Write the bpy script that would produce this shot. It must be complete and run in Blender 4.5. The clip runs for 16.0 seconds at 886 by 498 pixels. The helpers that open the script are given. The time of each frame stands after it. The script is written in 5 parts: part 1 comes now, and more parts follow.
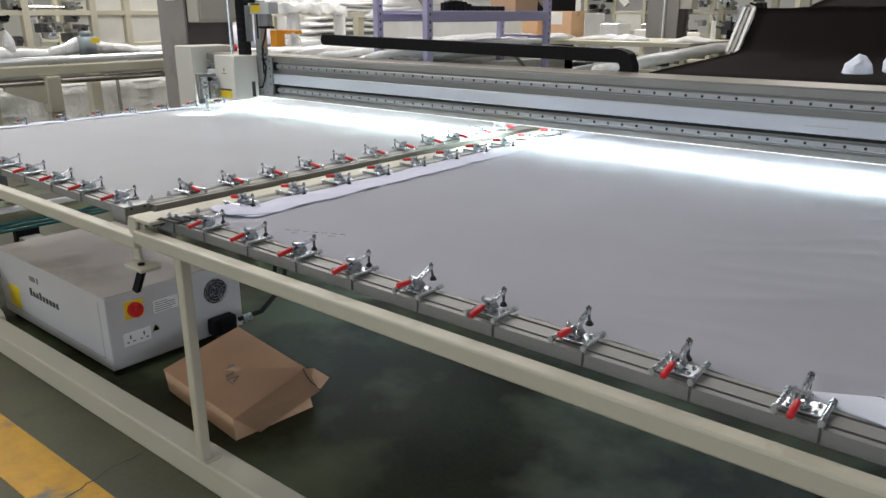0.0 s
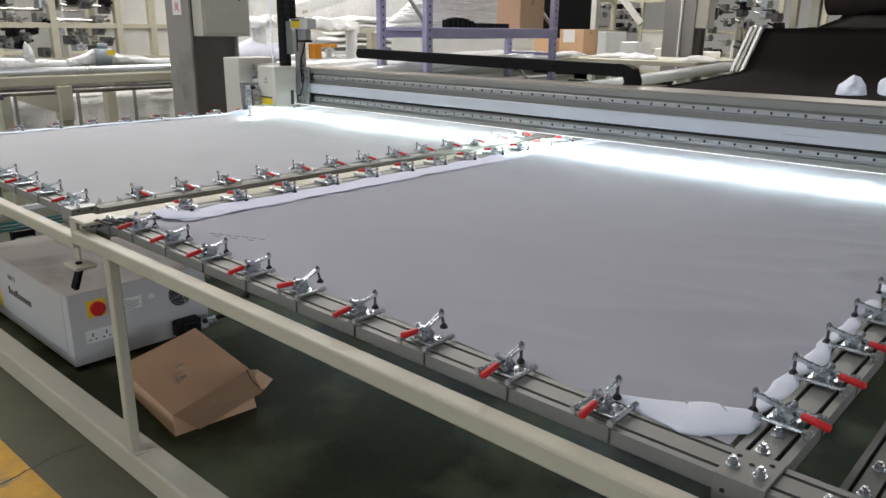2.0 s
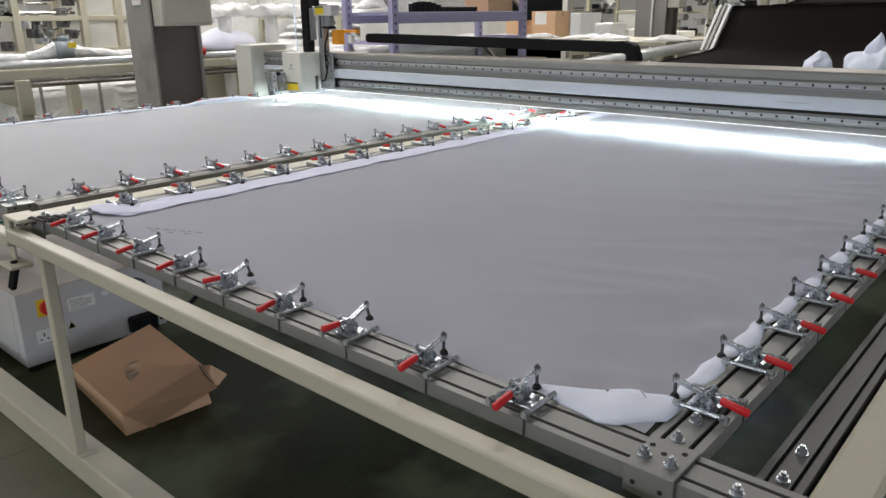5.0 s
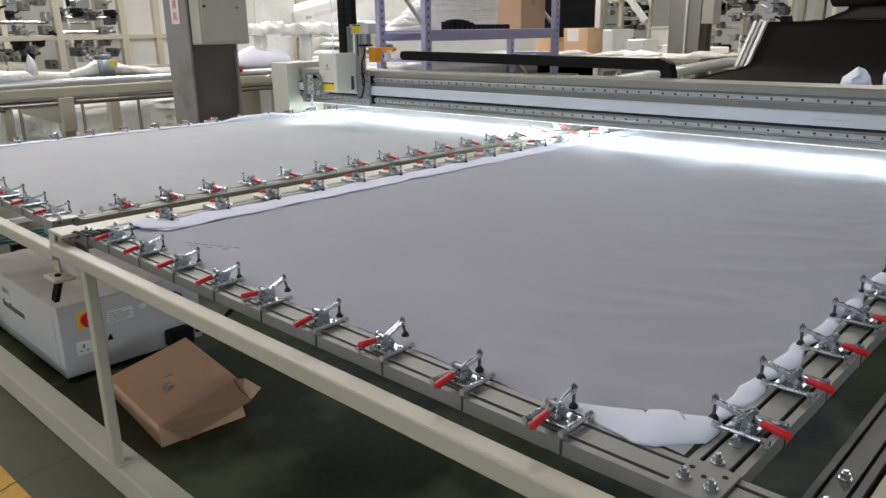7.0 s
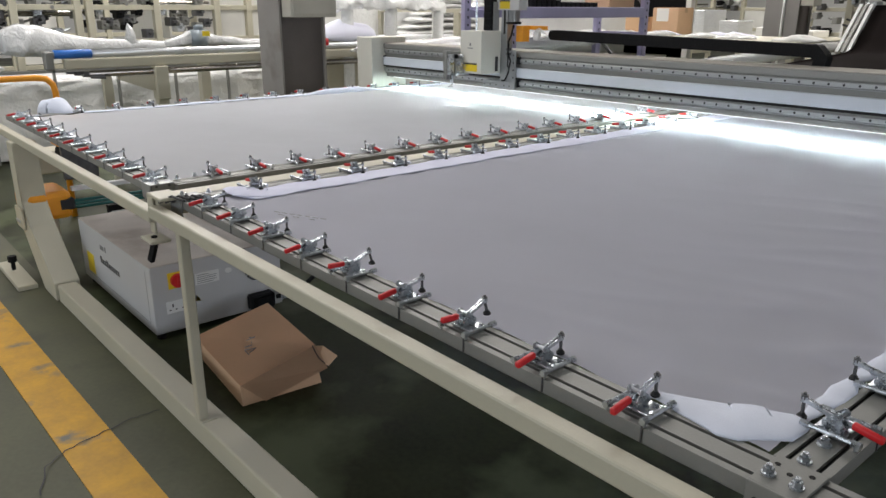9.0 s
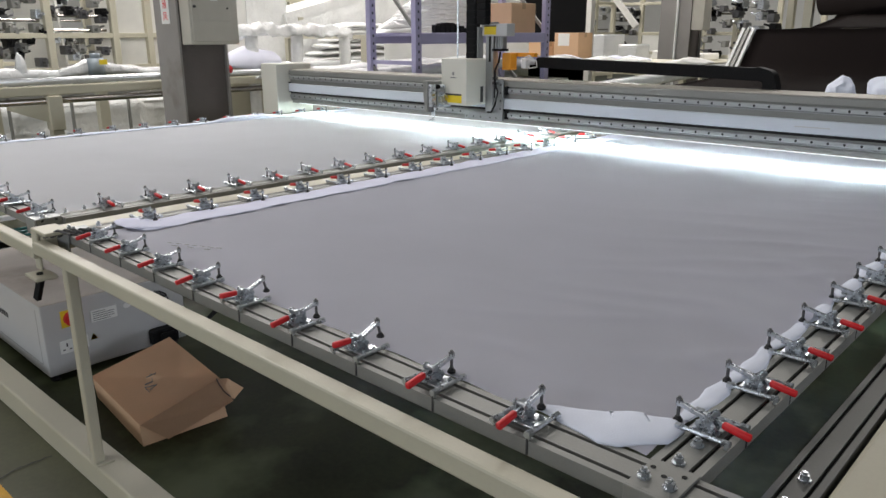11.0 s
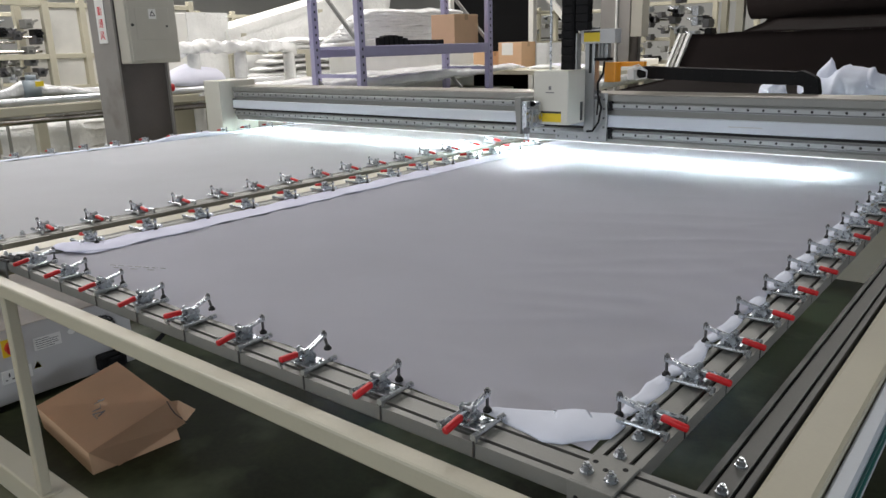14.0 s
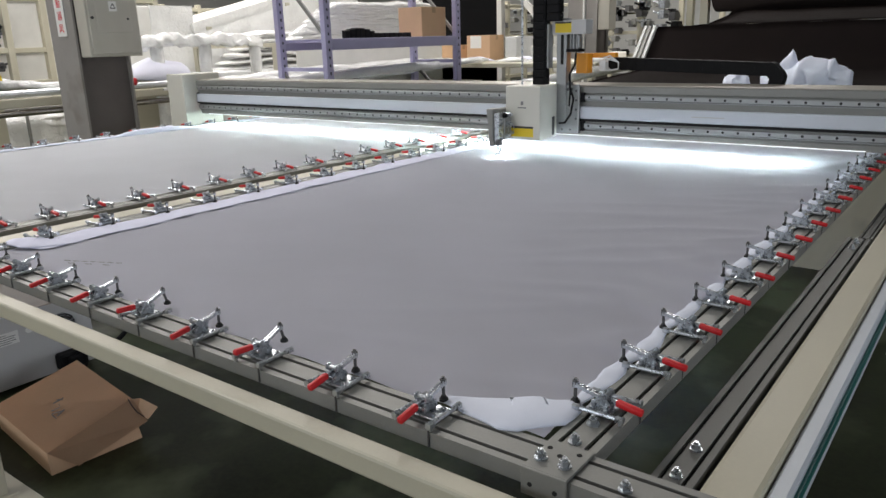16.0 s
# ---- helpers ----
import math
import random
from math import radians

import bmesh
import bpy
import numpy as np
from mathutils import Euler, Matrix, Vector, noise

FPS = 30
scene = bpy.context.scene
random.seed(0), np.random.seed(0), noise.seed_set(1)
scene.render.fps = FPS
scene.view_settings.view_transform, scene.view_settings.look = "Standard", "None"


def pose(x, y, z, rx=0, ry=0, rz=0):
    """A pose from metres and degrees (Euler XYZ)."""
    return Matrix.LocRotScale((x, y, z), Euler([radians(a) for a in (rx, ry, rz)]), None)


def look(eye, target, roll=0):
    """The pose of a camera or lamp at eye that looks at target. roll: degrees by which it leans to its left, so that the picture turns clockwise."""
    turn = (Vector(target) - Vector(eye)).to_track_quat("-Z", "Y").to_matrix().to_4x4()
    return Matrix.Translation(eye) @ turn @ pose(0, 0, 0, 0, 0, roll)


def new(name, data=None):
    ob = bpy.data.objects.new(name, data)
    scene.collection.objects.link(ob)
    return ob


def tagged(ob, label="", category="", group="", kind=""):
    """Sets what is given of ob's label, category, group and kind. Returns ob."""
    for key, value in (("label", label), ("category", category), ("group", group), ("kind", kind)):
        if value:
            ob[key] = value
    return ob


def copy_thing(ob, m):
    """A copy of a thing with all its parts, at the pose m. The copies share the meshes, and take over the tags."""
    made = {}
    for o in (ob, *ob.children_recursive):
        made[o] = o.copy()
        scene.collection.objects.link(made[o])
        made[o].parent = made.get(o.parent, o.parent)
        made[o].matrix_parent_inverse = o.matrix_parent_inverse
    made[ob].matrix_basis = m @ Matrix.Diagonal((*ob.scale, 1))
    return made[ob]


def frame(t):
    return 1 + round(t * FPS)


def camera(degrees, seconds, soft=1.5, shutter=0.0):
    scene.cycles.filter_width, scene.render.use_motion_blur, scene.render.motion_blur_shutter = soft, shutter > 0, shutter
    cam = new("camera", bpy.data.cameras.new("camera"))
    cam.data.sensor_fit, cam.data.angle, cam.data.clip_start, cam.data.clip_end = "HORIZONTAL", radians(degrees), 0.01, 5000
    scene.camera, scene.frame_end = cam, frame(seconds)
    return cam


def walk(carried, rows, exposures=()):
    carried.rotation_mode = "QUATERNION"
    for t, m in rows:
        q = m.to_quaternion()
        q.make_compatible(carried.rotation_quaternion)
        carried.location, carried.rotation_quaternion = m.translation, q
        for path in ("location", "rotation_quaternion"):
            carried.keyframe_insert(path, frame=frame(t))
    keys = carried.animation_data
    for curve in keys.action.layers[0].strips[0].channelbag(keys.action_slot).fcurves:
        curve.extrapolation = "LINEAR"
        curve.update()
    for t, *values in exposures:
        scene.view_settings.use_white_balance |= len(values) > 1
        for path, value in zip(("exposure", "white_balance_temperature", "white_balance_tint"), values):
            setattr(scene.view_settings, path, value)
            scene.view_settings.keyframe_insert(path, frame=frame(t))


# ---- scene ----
cam = camera(61.8, 16.0)
PATH = [
    (0, (-0.005, 0.026, 1.506), (-1.221, 1.492, 0.897), 0.0),
    (0.5, (0.056, 0.124, 1.506), (-1.23, 1.539, 0.919), 0.3),
    (1, (0.187, 0.181, 1.508), (-1.208, 1.492, 0.927), -0.1),
    (1.5, (0.276, 0.213, 1.508), (-1.137, 1.508, 0.933), -0.4),
    (2, (0.331, 0.215, 1.507), (-0.966, 1.627, 0.937), 0.6),
    (2.5, (0.36, 0.222, 1.5), (-0.867, 1.697, 0.937), 1.1),
    (3, (0.347, 0.225, 1.512), (-0.85, 1.721, 0.938), 0.8),
    (5.5, (0.404, 0.352, 1.495), (-0.885, 1.755, 0.887), -1.0),
    (6, (0.404, 0.337, 1.501), (-0.909, 1.721, 0.9), -1.1),
    (6.5, (0.401, 0.329, 1.5), (-0.92, 1.712, 0.916), -1.0),
    (7, (0.393, 0.325, 1.504), (-0.937, 1.708, 0.94), -0.9),
    (7.5, (0.386, 0.312, 1.504), (-0.968, 1.677, 0.954), -0.9),
    (8, (0.37, 0.292, 1.506), (-1.025, 1.594, 0.905), -0.4),
    (8.5, (0.366, 0.283, 1.509), (-1.077, 1.52, 0.888), -0.1),
    (9, (0.382, 0.294, 1.511), (-1.067, 1.525, 0.891), 0.2),
    (9.5, (0.392, 0.307, 1.51), (-0.995, 1.612, 0.9), 0.9),
    (12, (0.458, 0.342, 1.51), (-0.83, 1.77, 0.963), -0.6),
    (12.5, (0.463, 0.334, 1.509), (-0.801, 1.787, 0.968), -0.8),
    (13, (0.465, 0.329, 1.511), (-0.783, 1.798, 0.974), -1.0),
    (13.5, (0.466, 0.331, 1.511), (-0.771, 1.81, 0.979), -1.2),
    (14, (0.466, 0.338, 1.511), (-0.764, 1.823, 0.979), -1.6),
    (14.5, (0.468, 0.344, 1.509), (-0.744, 1.844, 0.979), -1.7),
    (15, (0.465, 0.343, 1.508), (-0.727, 1.858, 0.976), -1.7),
    (15.5, (0.464, 0.349, 1.503), (-0.717, 1.871, 0.966), -1.7),
    (16, (0.486, 0.367, 1.494), (-0.685, 1.893, 0.947), -1.7),
]
walk(cam, [(t, look(eye, target, roll)) for t, eye, target, roll in PATH])


# ---- world and light ----
world = bpy.data.worlds.new("hall_air")
scene.world = world
world.use_nodes = True
world.node_tree.nodes["Background"].inputs[0].default_value = (0.8, 0.86, 0.95, 1)
world.node_tree.nodes["Background"].inputs[1].default_value = 0.15


def ceiling_lamp(x, y, z, sx, sy, watts, tint=(1.0, 0.958, 0.93)):
    data = bpy.data.lights.new("ceiling_lamp", "AREA")
    data.shape, data.size, data.size_y = "RECTANGLE", sx, sy
    data.energy, data.color = watts, tint
    ob = new("ceiling_lamp", data)
    ob.matrix_world = pose(x, y, z)
    return ob


LAMPS = [(-3.0, -2.2, 1.0, 3.0, 75), (-6.3, 2.4, 1.0, 3.0, 195), (-5.6, 8.0, 1.0, 3.0, 172), (-10.5, 3.0, 1.0, 4.0, 225), (-10.5, 9.5, 1.0, 4.0, 395),
         (-3.0, 13.5, 1.0, 4.0, 300), (-15.0, 6.0, 1.0, 4.0, 560), (-10.0, 18.0, 1.0, 4.0, 560)]
for lx, ly, lsx, lsy, lw in LAMPS:
    ceiling_lamp(lx, ly, 6.3, lsx, lsy, lw)
# assumed daylight: unseen windows added behind the camera and beside it
for eye, aim, wide, tall, watts in (((-4.5, -6.95, 2.1), (-4.5, 0.0, 1.2), 10.0, 2.2, 205), ((8.95, 0.0, 1.5), (0.0, 0.0, 1.2), 10.0, 1.0, 225)):
    data = bpy.data.lights.new("window_light", "AREA")
    data.shape, data.size, data.size_y, data.energy, data.color = "RECTANGLE", wide, tall, watts, (0.86, 0.92, 1.0)
    new("window_light", data).matrix_world = look(eye, aim)


# ---- materials ----
def material(name, base, rough=0.5, metal=0.0, vary=0.12, scale=6.0, fine=120.0, bump=0.1, stain_or_haze=None, stain_or_haze_at=0.62, coat=0.0, spread=0.0, spec=0.5):
    """A plain surface with tone variation at two scales, roughness wear and fine relief."""
    m = bpy.data.materials.new(name)
    m.use_nodes = True
    nt = m.node_tree
    n, l = nt.nodes, nt.links
    b = n["Principled BSDF"]
    tc = n.new("ShaderNodeTexCoord")
    big, small = n.new("ShaderNodeTexNoise"), n.new("ShaderNodeTexNoise")
    big.inputs["Scale"].default_value, small.inputs["Scale"].default_value = scale, fine
    big.inputs["Detail"].default_value, small.inputs["Detail"].default_value = 5, 3
    l.new(tc.outputs["Object"], big.inputs["Vector"])
    l.new(tc.outputs["Object"], small.inputs["Vector"])
    mixn = n.new("ShaderNodeMath")
    mixn.operation = "MULTIPLY_ADD"
    l.new(small.outputs["Fac"], mixn.inputs[0])
    mixn.inputs[1].default_value = 0.35
    l.new(big.outputs["Fac"], mixn.inputs[2])
    ramp = n.new("ShaderNodeValToRGB")
    e = ramp.color_ramp.elements
    e[0].position, e[1].position = 0.4, 0.95
    e[0].color = (*[c * (1 - vary) for c in base], 1)
    e[1].color = (*[min(1, c * (1 + vary)) for c in base], 1)
    l.new(mixn.outputs[0], ramp.inputs[0])
    out = ramp.outputs[0]
    if stain_or_haze:
        sn = n.new("ShaderNodeTexNoise")
        sn.inputs["Scale"].default_value, sn.inputs["Detail"].default_value = scale * 0.6, 8
        l.new(tc.outputs["Object"], sn.inputs["Vector"])
        sr = n.new("ShaderNodeValToRGB")
        sr.color_ramp.elements[0].position, sr.color_ramp.elements[1].position = stain_or_haze_at, stain_or_haze_at + 0.1
        l.new(sn.outputs["Fac"], sr.inputs[0])
        mx = n.new("ShaderNodeMix")
        mx.data_type = "RGBA"
        l.new(sr.outputs[0], mx.inputs[0])
        l.new(out, mx.inputs[6])
        mx.inputs[7].default_value = (*stain_or_haze, 1)
        out = mx.outputs[2]
    if spread:
        oi = n.new("ShaderNodeObjectInfo")
        hs = n.new("ShaderNodeHueSaturation")
        mr = n.new("ShaderNodeMapRange")
        mr.inputs[3].default_value, mr.inputs[4].default_value = 1 - spread, 1 + spread
        l.new(oi.outputs["Random"], mr.inputs[0])
        l.new(mr.outputs[0], hs.inputs["Value"])
        l.new(out, hs.inputs["Color"])
        out = hs.outputs[0]
    l.new(out, b.inputs["Base Color"])
    rr = n.new("ShaderNodeMapRange")
    rr.inputs[3].default_value, rr.inputs[4].default_value = max(0.02, rough - 0.1), min(1, rough + 0.1)
    l.new(mixn.outputs[0], rr.inputs[0])
    l.new(rr.outputs[0], b.inputs["Roughness"])
    b.inputs["Metallic"].default_value = metal
    b.inputs["Coat Weight"].default_value = coat
    b.inputs["Specular IOR Level"].default_value = spec
    if bump:
        bp = n.new("ShaderNodeBump")
        bp.inputs["Strength"].default_value, bp.inputs["Distance"].default_value = bump, 0.002
        l.new(small.outputs["Fac"], bp.inputs["Height"])
        l.new(bp.outputs[0], b.inputs["Normal"])
    return m


def glowing(name, colour, strength):
    m = bpy.data.materials.new(name)
    m.use_nodes = True
    nt = m.node_tree
    nt.nodes.clear()
    em, o = nt.nodes.new("ShaderNodeEmission"), nt.nodes.new("ShaderNodeOutputMaterial")
    em.inputs[0].default_value, em.inputs[1].default_value = (*colour, 1), strength
    nt.links.new(em.outputs[0], o.inputs[0])
    m.cycles.emission_sampling = "FRONT_BACK"
    return m


def plastic_film(name, base=(0.86, 0.86, 0.84)):
    """Thin clear wrapping film, milky and crumpled."""
    m = material(name, base, 0.16, 0, 0.08, 4, 30, 0.0)
    nt = m.node_tree
    b = nt.nodes["Principled BSDF"]
    tc, wv = nt.nodes.new("ShaderNodeTexCoord"), nt.nodes.new("ShaderNodeTexNoise")
    wv.inputs["Scale"].default_value, wv.inputs["Detail"].default_value, wv.inputs["Distortion"].default_value = 15, 6, 0.9
    nt.links.new(tc.outputs["Object"], wv.inputs["Vector"])
    bp = nt.nodes.new("ShaderNodeBump")
    bp.inputs["Strength"].default_value, bp.inputs["Distance"].default_value = 0.6, 0.03
    nt.links.new(wv.outputs["Fac"], bp.inputs["Height"])
    nt.links.new(bp.outputs[0], b.inputs["Normal"])
    b.inputs["Coat Weight"].default_value = 0.5
    return m


# darker than the walkway; the paler blotches paint in hazy reflections
M_FLOOR = material("hazy_green_floor_paint", (0.029, 0.033, 0.016), 0.38, 0, 0.6, 2.4, 45, 0.1, (0.085, 0.10, 0.055), 0.5, spec=0.09)
M_WALKWAY = material("grey_green_walkway", (0.10, 0.102, 0.062), 0.5, 0, 0.3, 1.8, 50, 0.15, (0.055, 0.06, 0.042), 0.55, spec=0.3)
M_YELLOW_LINE = material("yellow_line_paint", (0.60, 0.32, 0.015), 0.5, 0, 0.2, 9, 60, 0.2, (0.17, 0.16, 0.12), 0.60)
M_WALL = material("hall_wall", (0.74, 0.74, 0.72), 0.7, 0, 0.06, 1, 20)
M_CEIL = material("hall_ceiling", (0.55, 0.56, 0.57), 0.7, 0, 0.06, 1, 20)
M_BEIGE = material("beige_enamel", (0.53, 0.50, 0.39), 0.42, 0, 0.07, 3, 160, 0.12, (0.42, 0.39, 0.31), 0.7)
M_COVER = material("cream_cover_paint", (0.66, 0.65, 0.58), 0.4, 0, 0.04, 3, 200, 0.08)
M_ALU = material("brushed_aluminium", (0.36, 0.37, 0.37), 0.45, 0.75, 0.1, 8, 220, 0.12)
M_ALU_DULL = material("dull_aluminium", (0.265, 0.265, 0.25), 0.5, 0.45, 0.12, 5, 200, 0.12)
M_SLOT = material("dark_slot", (0.025, 0.025, 0.025), 0.7, spec=0.2)
# guide rails take a darker grey than the frame's other rails
M_RAIL = material("dark_grey_rail", (0.17, 0.17, 0.16), 0.5, 0.3, 0.14, 5, 200, 0.12)
M_ROLL = material("bright_roll_metal", (0.72, 0.73, 0.75), 0.26, 0.8, 0.05, 4, 200, 0.03)
M_CHROME = material("polished_roll_steel", (0.42, 0.39, 0.36), 0.18, 0.95, 0.06, 4, 200, 0.03)
M_MOTOR = material("blue_grey_motor_paint", (0.26, 0.30, 0.33), 0.4, 0.2, 0.1, 12)
# top plate, darker and browner than the beige enamel
M_BEAM_TOP = material("brown_grey_beam_top", (0.36, 0.335, 0.29), 0.32, 0.3, 0.12, 4, 180, 0.1)
M_STEEL = material("zinc_steel", (0.54, 0.57, 0.61), 0.25, 0.92, 0.22, 60, 300, 0.15)
M_DARKSTEEL = material("dark_steel", (0.12, 0.12, 0.125), 0.4, 0.7, 0.2, 30, 200)
M_RED = material("red_grip", (0.62, 0.015, 0.02), 0.38, 0, 0.1, 30, 200, 0.05, spread=0.15)
M_RUBBER = material("black_rubber", (0.018, 0.018, 0.02), 0.6)
M_BLACK = material("black_plastic", (0.007, 0.007, 0.008), 0.6, 0, 0.2, 20, 150, spec=0.18)
M_SHEET = material("white_fabric", (0.785, 0.79, 0.895), 0.9, 0, 0.03, 2.5, 700, 0.2, spec=0.2)
# second sheet, a lighter and less lilac white than the first
M_SHEET_B = material("lighter_white_fabric", (0.845, 0.86, 0.91), 0.9, 0, 0.025, 2.5, 700, 0.2, spec=0.2)
M_FOLD = material("lilac_white_lining", (0.76, 0.77, 0.93), 0.85, 0, 0.05, 10, 500, 0.3, spec=0.2)
M_PUFF = material("white_wadding", (0.80, 0.84, 0.97), 0.95, 0, 0.04, 14, 400, 0.4)
M_CARD = material("brown_cardboard", (0.62, 0.405, 0.25), 0.75, 0, 0.07, 5, 150, 0.1, spread=0.12)
M_CARD_IN = material("cardboard_edge", (0.46, 0.31, 0.19), 0.8)
M_CAB = material("grey_cabinet_paint", (0.53, 0.53, 0.53), 0.42, 0, 0.05, 3, 240, 0.14)
M_CAB_TOP = material("dusty_cabinet_top", (0.52, 0.47, 0.41), 0.6, 0, 0.12, 3, 90, 0.1, (0.36, 0.31, 0.26), 0.55)
M_YELLOW = material("yellow_label", (0.78, 0.58, 0.02), 0.45, 0, 0.08)
M_WHITE = material("white_label", (0.8, 0.8, 0.78), 0.5, 0, 0.04)
M_ORANGE = material("orange_paint", (0.9, 0.36, 0.02), 0.42, 0, 0.08, 8)
M_INK = material("black_ink", (0.04, 0.04, 0.04), 0.6)
M_GREYINK = material("grey_ink", (0.2, 0.2, 0.2), 0.6)
M_REDINK = material("red_ink", (0.7, 0.02, 0.04), 0.6)
M_TEAL = material("teal_hose", (0.008, 0.12, 0.11), 0.4)
M_PURPLE = material("lilac_rack_paint", (0.40, 0.38, 0.56), 0.45, 0, 0.06, 4, 120)
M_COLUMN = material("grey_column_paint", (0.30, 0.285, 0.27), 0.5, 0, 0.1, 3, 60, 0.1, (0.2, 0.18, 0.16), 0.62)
# web colour darkened to carry the shade of the recess between the flanges
M_COLUMN_IN = material("column_recess_shade", (0.115, 0.1, 0.095), 0.5, 0, 0.14, 4, 60, 0.1, (0.05, 0.042, 0.04), 0.62)
M_BOX = material("meter_box_enamel", (0.50, 0.48, 0.42), 0.42, 0, 0.05)
M_BROWN = material("dark_brown_cloth", (0.024, 0.018, 0.017), 0.9, 0, 0.12, 3, 400, 0.3, spec=0.15)
M_BLUE = material("blue_cap", (0.03, 0.16, 0.55), 0.4)
M_FILM = plastic_film("wrapping_film")
M_FILM_GREY = plastic_film("grey_wrapping_film", (0.56, 0.57, 0.57))
M_STRIP = material("white_cover_strip", (0.60, 0.64, 0.70), 0.35, 0, 0.03)
M_PANEL = material("white_machine_panel", (0.74, 0.73, 0.69), 0.45, 0, 0.05)
M_LED = glowing("led_glow", (0.82, 1.0, 0.985), 72.0)
M_EDGE = glowing("light_edge_glow", (0.92, 0.98, 1.0), 1.3)
M_SPOT = glowing("work_lamp_glow", (0.93, 1.0, 1.0), 800.0)


# ---- building helpers ----
def box(bm, x0, x1, y0, y1, z0, z1, bevel=0.0, seg=1):
    r = bmesh.ops.create_cube(bm, size=1.0, matrix=Matrix.Translation(((x0 + x1) / 2, (y0 + y1) / 2, (z0 + z1) / 2)) @ Matrix.Diagonal((abs(x1 - x0), abs(y1 - y0), abs(z1 - z0), 1)))
    if bevel:
        edges = list({e for v in r["verts"] for e in v.link_edges})
        bmesh.ops.bevel(bm, geom=edges, offset=bevel, segments=seg, affect="EDGES", profile=0.5)
    return bm


def rod(bm, p, q, r, seg=10, r2=None):
    p, q = Vector(p), Vector(q)
    d = q - p
    m = Matrix.Translation((p + q) / 2) @ d.to_track_quat("Z", "Y").to_matrix().to_4x4()
    bmesh.ops.create_cone(bm, cap_ends=True, segments=seg, radius1=r, radius2=r if r2 is None else r2, depth=d.length, matrix=m)
    return bm


def slab(bm, p, q, w, h):
    """A bar of rectangular section from p to q; w across, h upwards."""
    p, q = Vector(p), Vector(q)
    d = (q - p).normalized()
    up = Vector((0, 0, 1)) if abs(d.z) < 0.95 else Vector((0, 1, 0))
    side = d.cross(up).normalized()
    up = side.cross(d).normalized()
    vs = [bm.verts.new(c + side * a * w / 2 + up * b * h / 2) for c in (p, q) for a, b in ((-1, -1), (1, -1), (1, 1), (-1, 1))]
    for f in ((0, 1, 2, 3), (7, 6, 5, 4), (0, 4, 5, 1), (1, 5, 6, 2), (2, 6, 7, 3), (3, 7, 4, 0)):
        bm.faces.new([vs[i] for i in f])
    bmesh.ops.recalc_face_normals(bm, faces=bm.faces[-6:])
    return bm


def pipe(bm, pts, r, seg=8):
    """A bent round bar through pts."""
    pts = [Vector(p) for p in pts]
    rings = []
    for i, p in enumerate(pts):
        d = (pts[min(i + 1, len(pts) - 1)] - pts[max(i - 1, 0)]).normalized()
        a = d.orthogonal().normalized() if not rings else (last - d * last.dot(d)).normalized()
        last = a
        b = d.cross(a)
        rings.append([bm.verts.new(p + (a * math.cos(2 * math.pi * k / seg) + b * math.sin(2 * math.pi * k / seg)) * r) for k in range(seg)])
    for u, v in zip(rings, rings[1:]):
        for k in range(seg):
            bm.faces.new((u[k], u[(k + 1) % seg], v[(k + 1) % seg], v[k]))
    bm.faces.new(rings[0][::-1])
    bm.faces.new(rings[-1])
    return bm


def lumpy(bm, pts, widths, heights, seed, rough=0.25, seg=14, steps=8, freq=14.0):
    """A soft crumpled roll along pts: widths across, heights upwards, flat below."""
    pts = [Vector(p) for p in pts]
    rings, n = [], (len(pts) - 1) * steps
    for i in range(n + 1):
        s = i / steps
        k = min(int(s), len(pts) - 2)
        f = s - k
        p = pts[k].lerp(pts[k + 1], f)
        w = widths[k] * (1 - f) + widths[k + 1] * f
        h = heights[k] * (1 - f) + heights[k + 1] * f
        end = min(1.0, (0.35 + min(i, n - i) / 2.0))
        d = (pts[k + 1] - pts[k]).normalized()
        side = d.cross(Vector((0, 0, 1))).normalized()
        ring = []
        for j in range(seg):
            a = 2 * math.pi * j / seg
            c = p + side * math.cos(a) * w * end + Vector((0, 0, 1)) * (max(-0.25, math.sin(a)) * h * end)
            v = noise.noise_vector(c * freq + Vector((seed, seed * 2, 0)))
            ring.append(bm.verts.new(c + v * rough * min(w, h)))
        rings.append(ring)
    for u, v in zip(rings, rings[1:]):
        for k in range(seg):
            bm.faces.new((u[k], u[(k + 1) % seg], v[(k + 1) % seg], v[k]))
    bm.faces.new(rings[0][::-1])
    bm.faces.new(rings[-1])
    return bm


def mesh_of(name, bm, mat, smooth=False):
    me = bpy.data.meshes.new(name)
    bmesh.ops.recalc_face_normals(bm, faces=bm.faces)
    if smooth:
        for f in bm.faces:
            f.smooth = True
    bm.to_mesh(me)
    bm.free()
    me.materials.append(mat)
    return me


def part(name, bm, mat, parent=None, label="", smooth=False):
    ob = new(name, mesh_of(name, bm, mat, smooth))
    if parent is not None:
        ob.parent = parent
    return tagged(ob, label)


def thing(name, label, category, group="", m=None, kind=""):
    ob = tagged(new(name), label, category, group, kind)
    if m is not None:
        ob.matrix_world = m
    return ob


def B(*a, **k):
    return box(bmesh.new(), *a, **k)


def R(*a, **k):
    return rod(bmesh.new(), *a, **k)


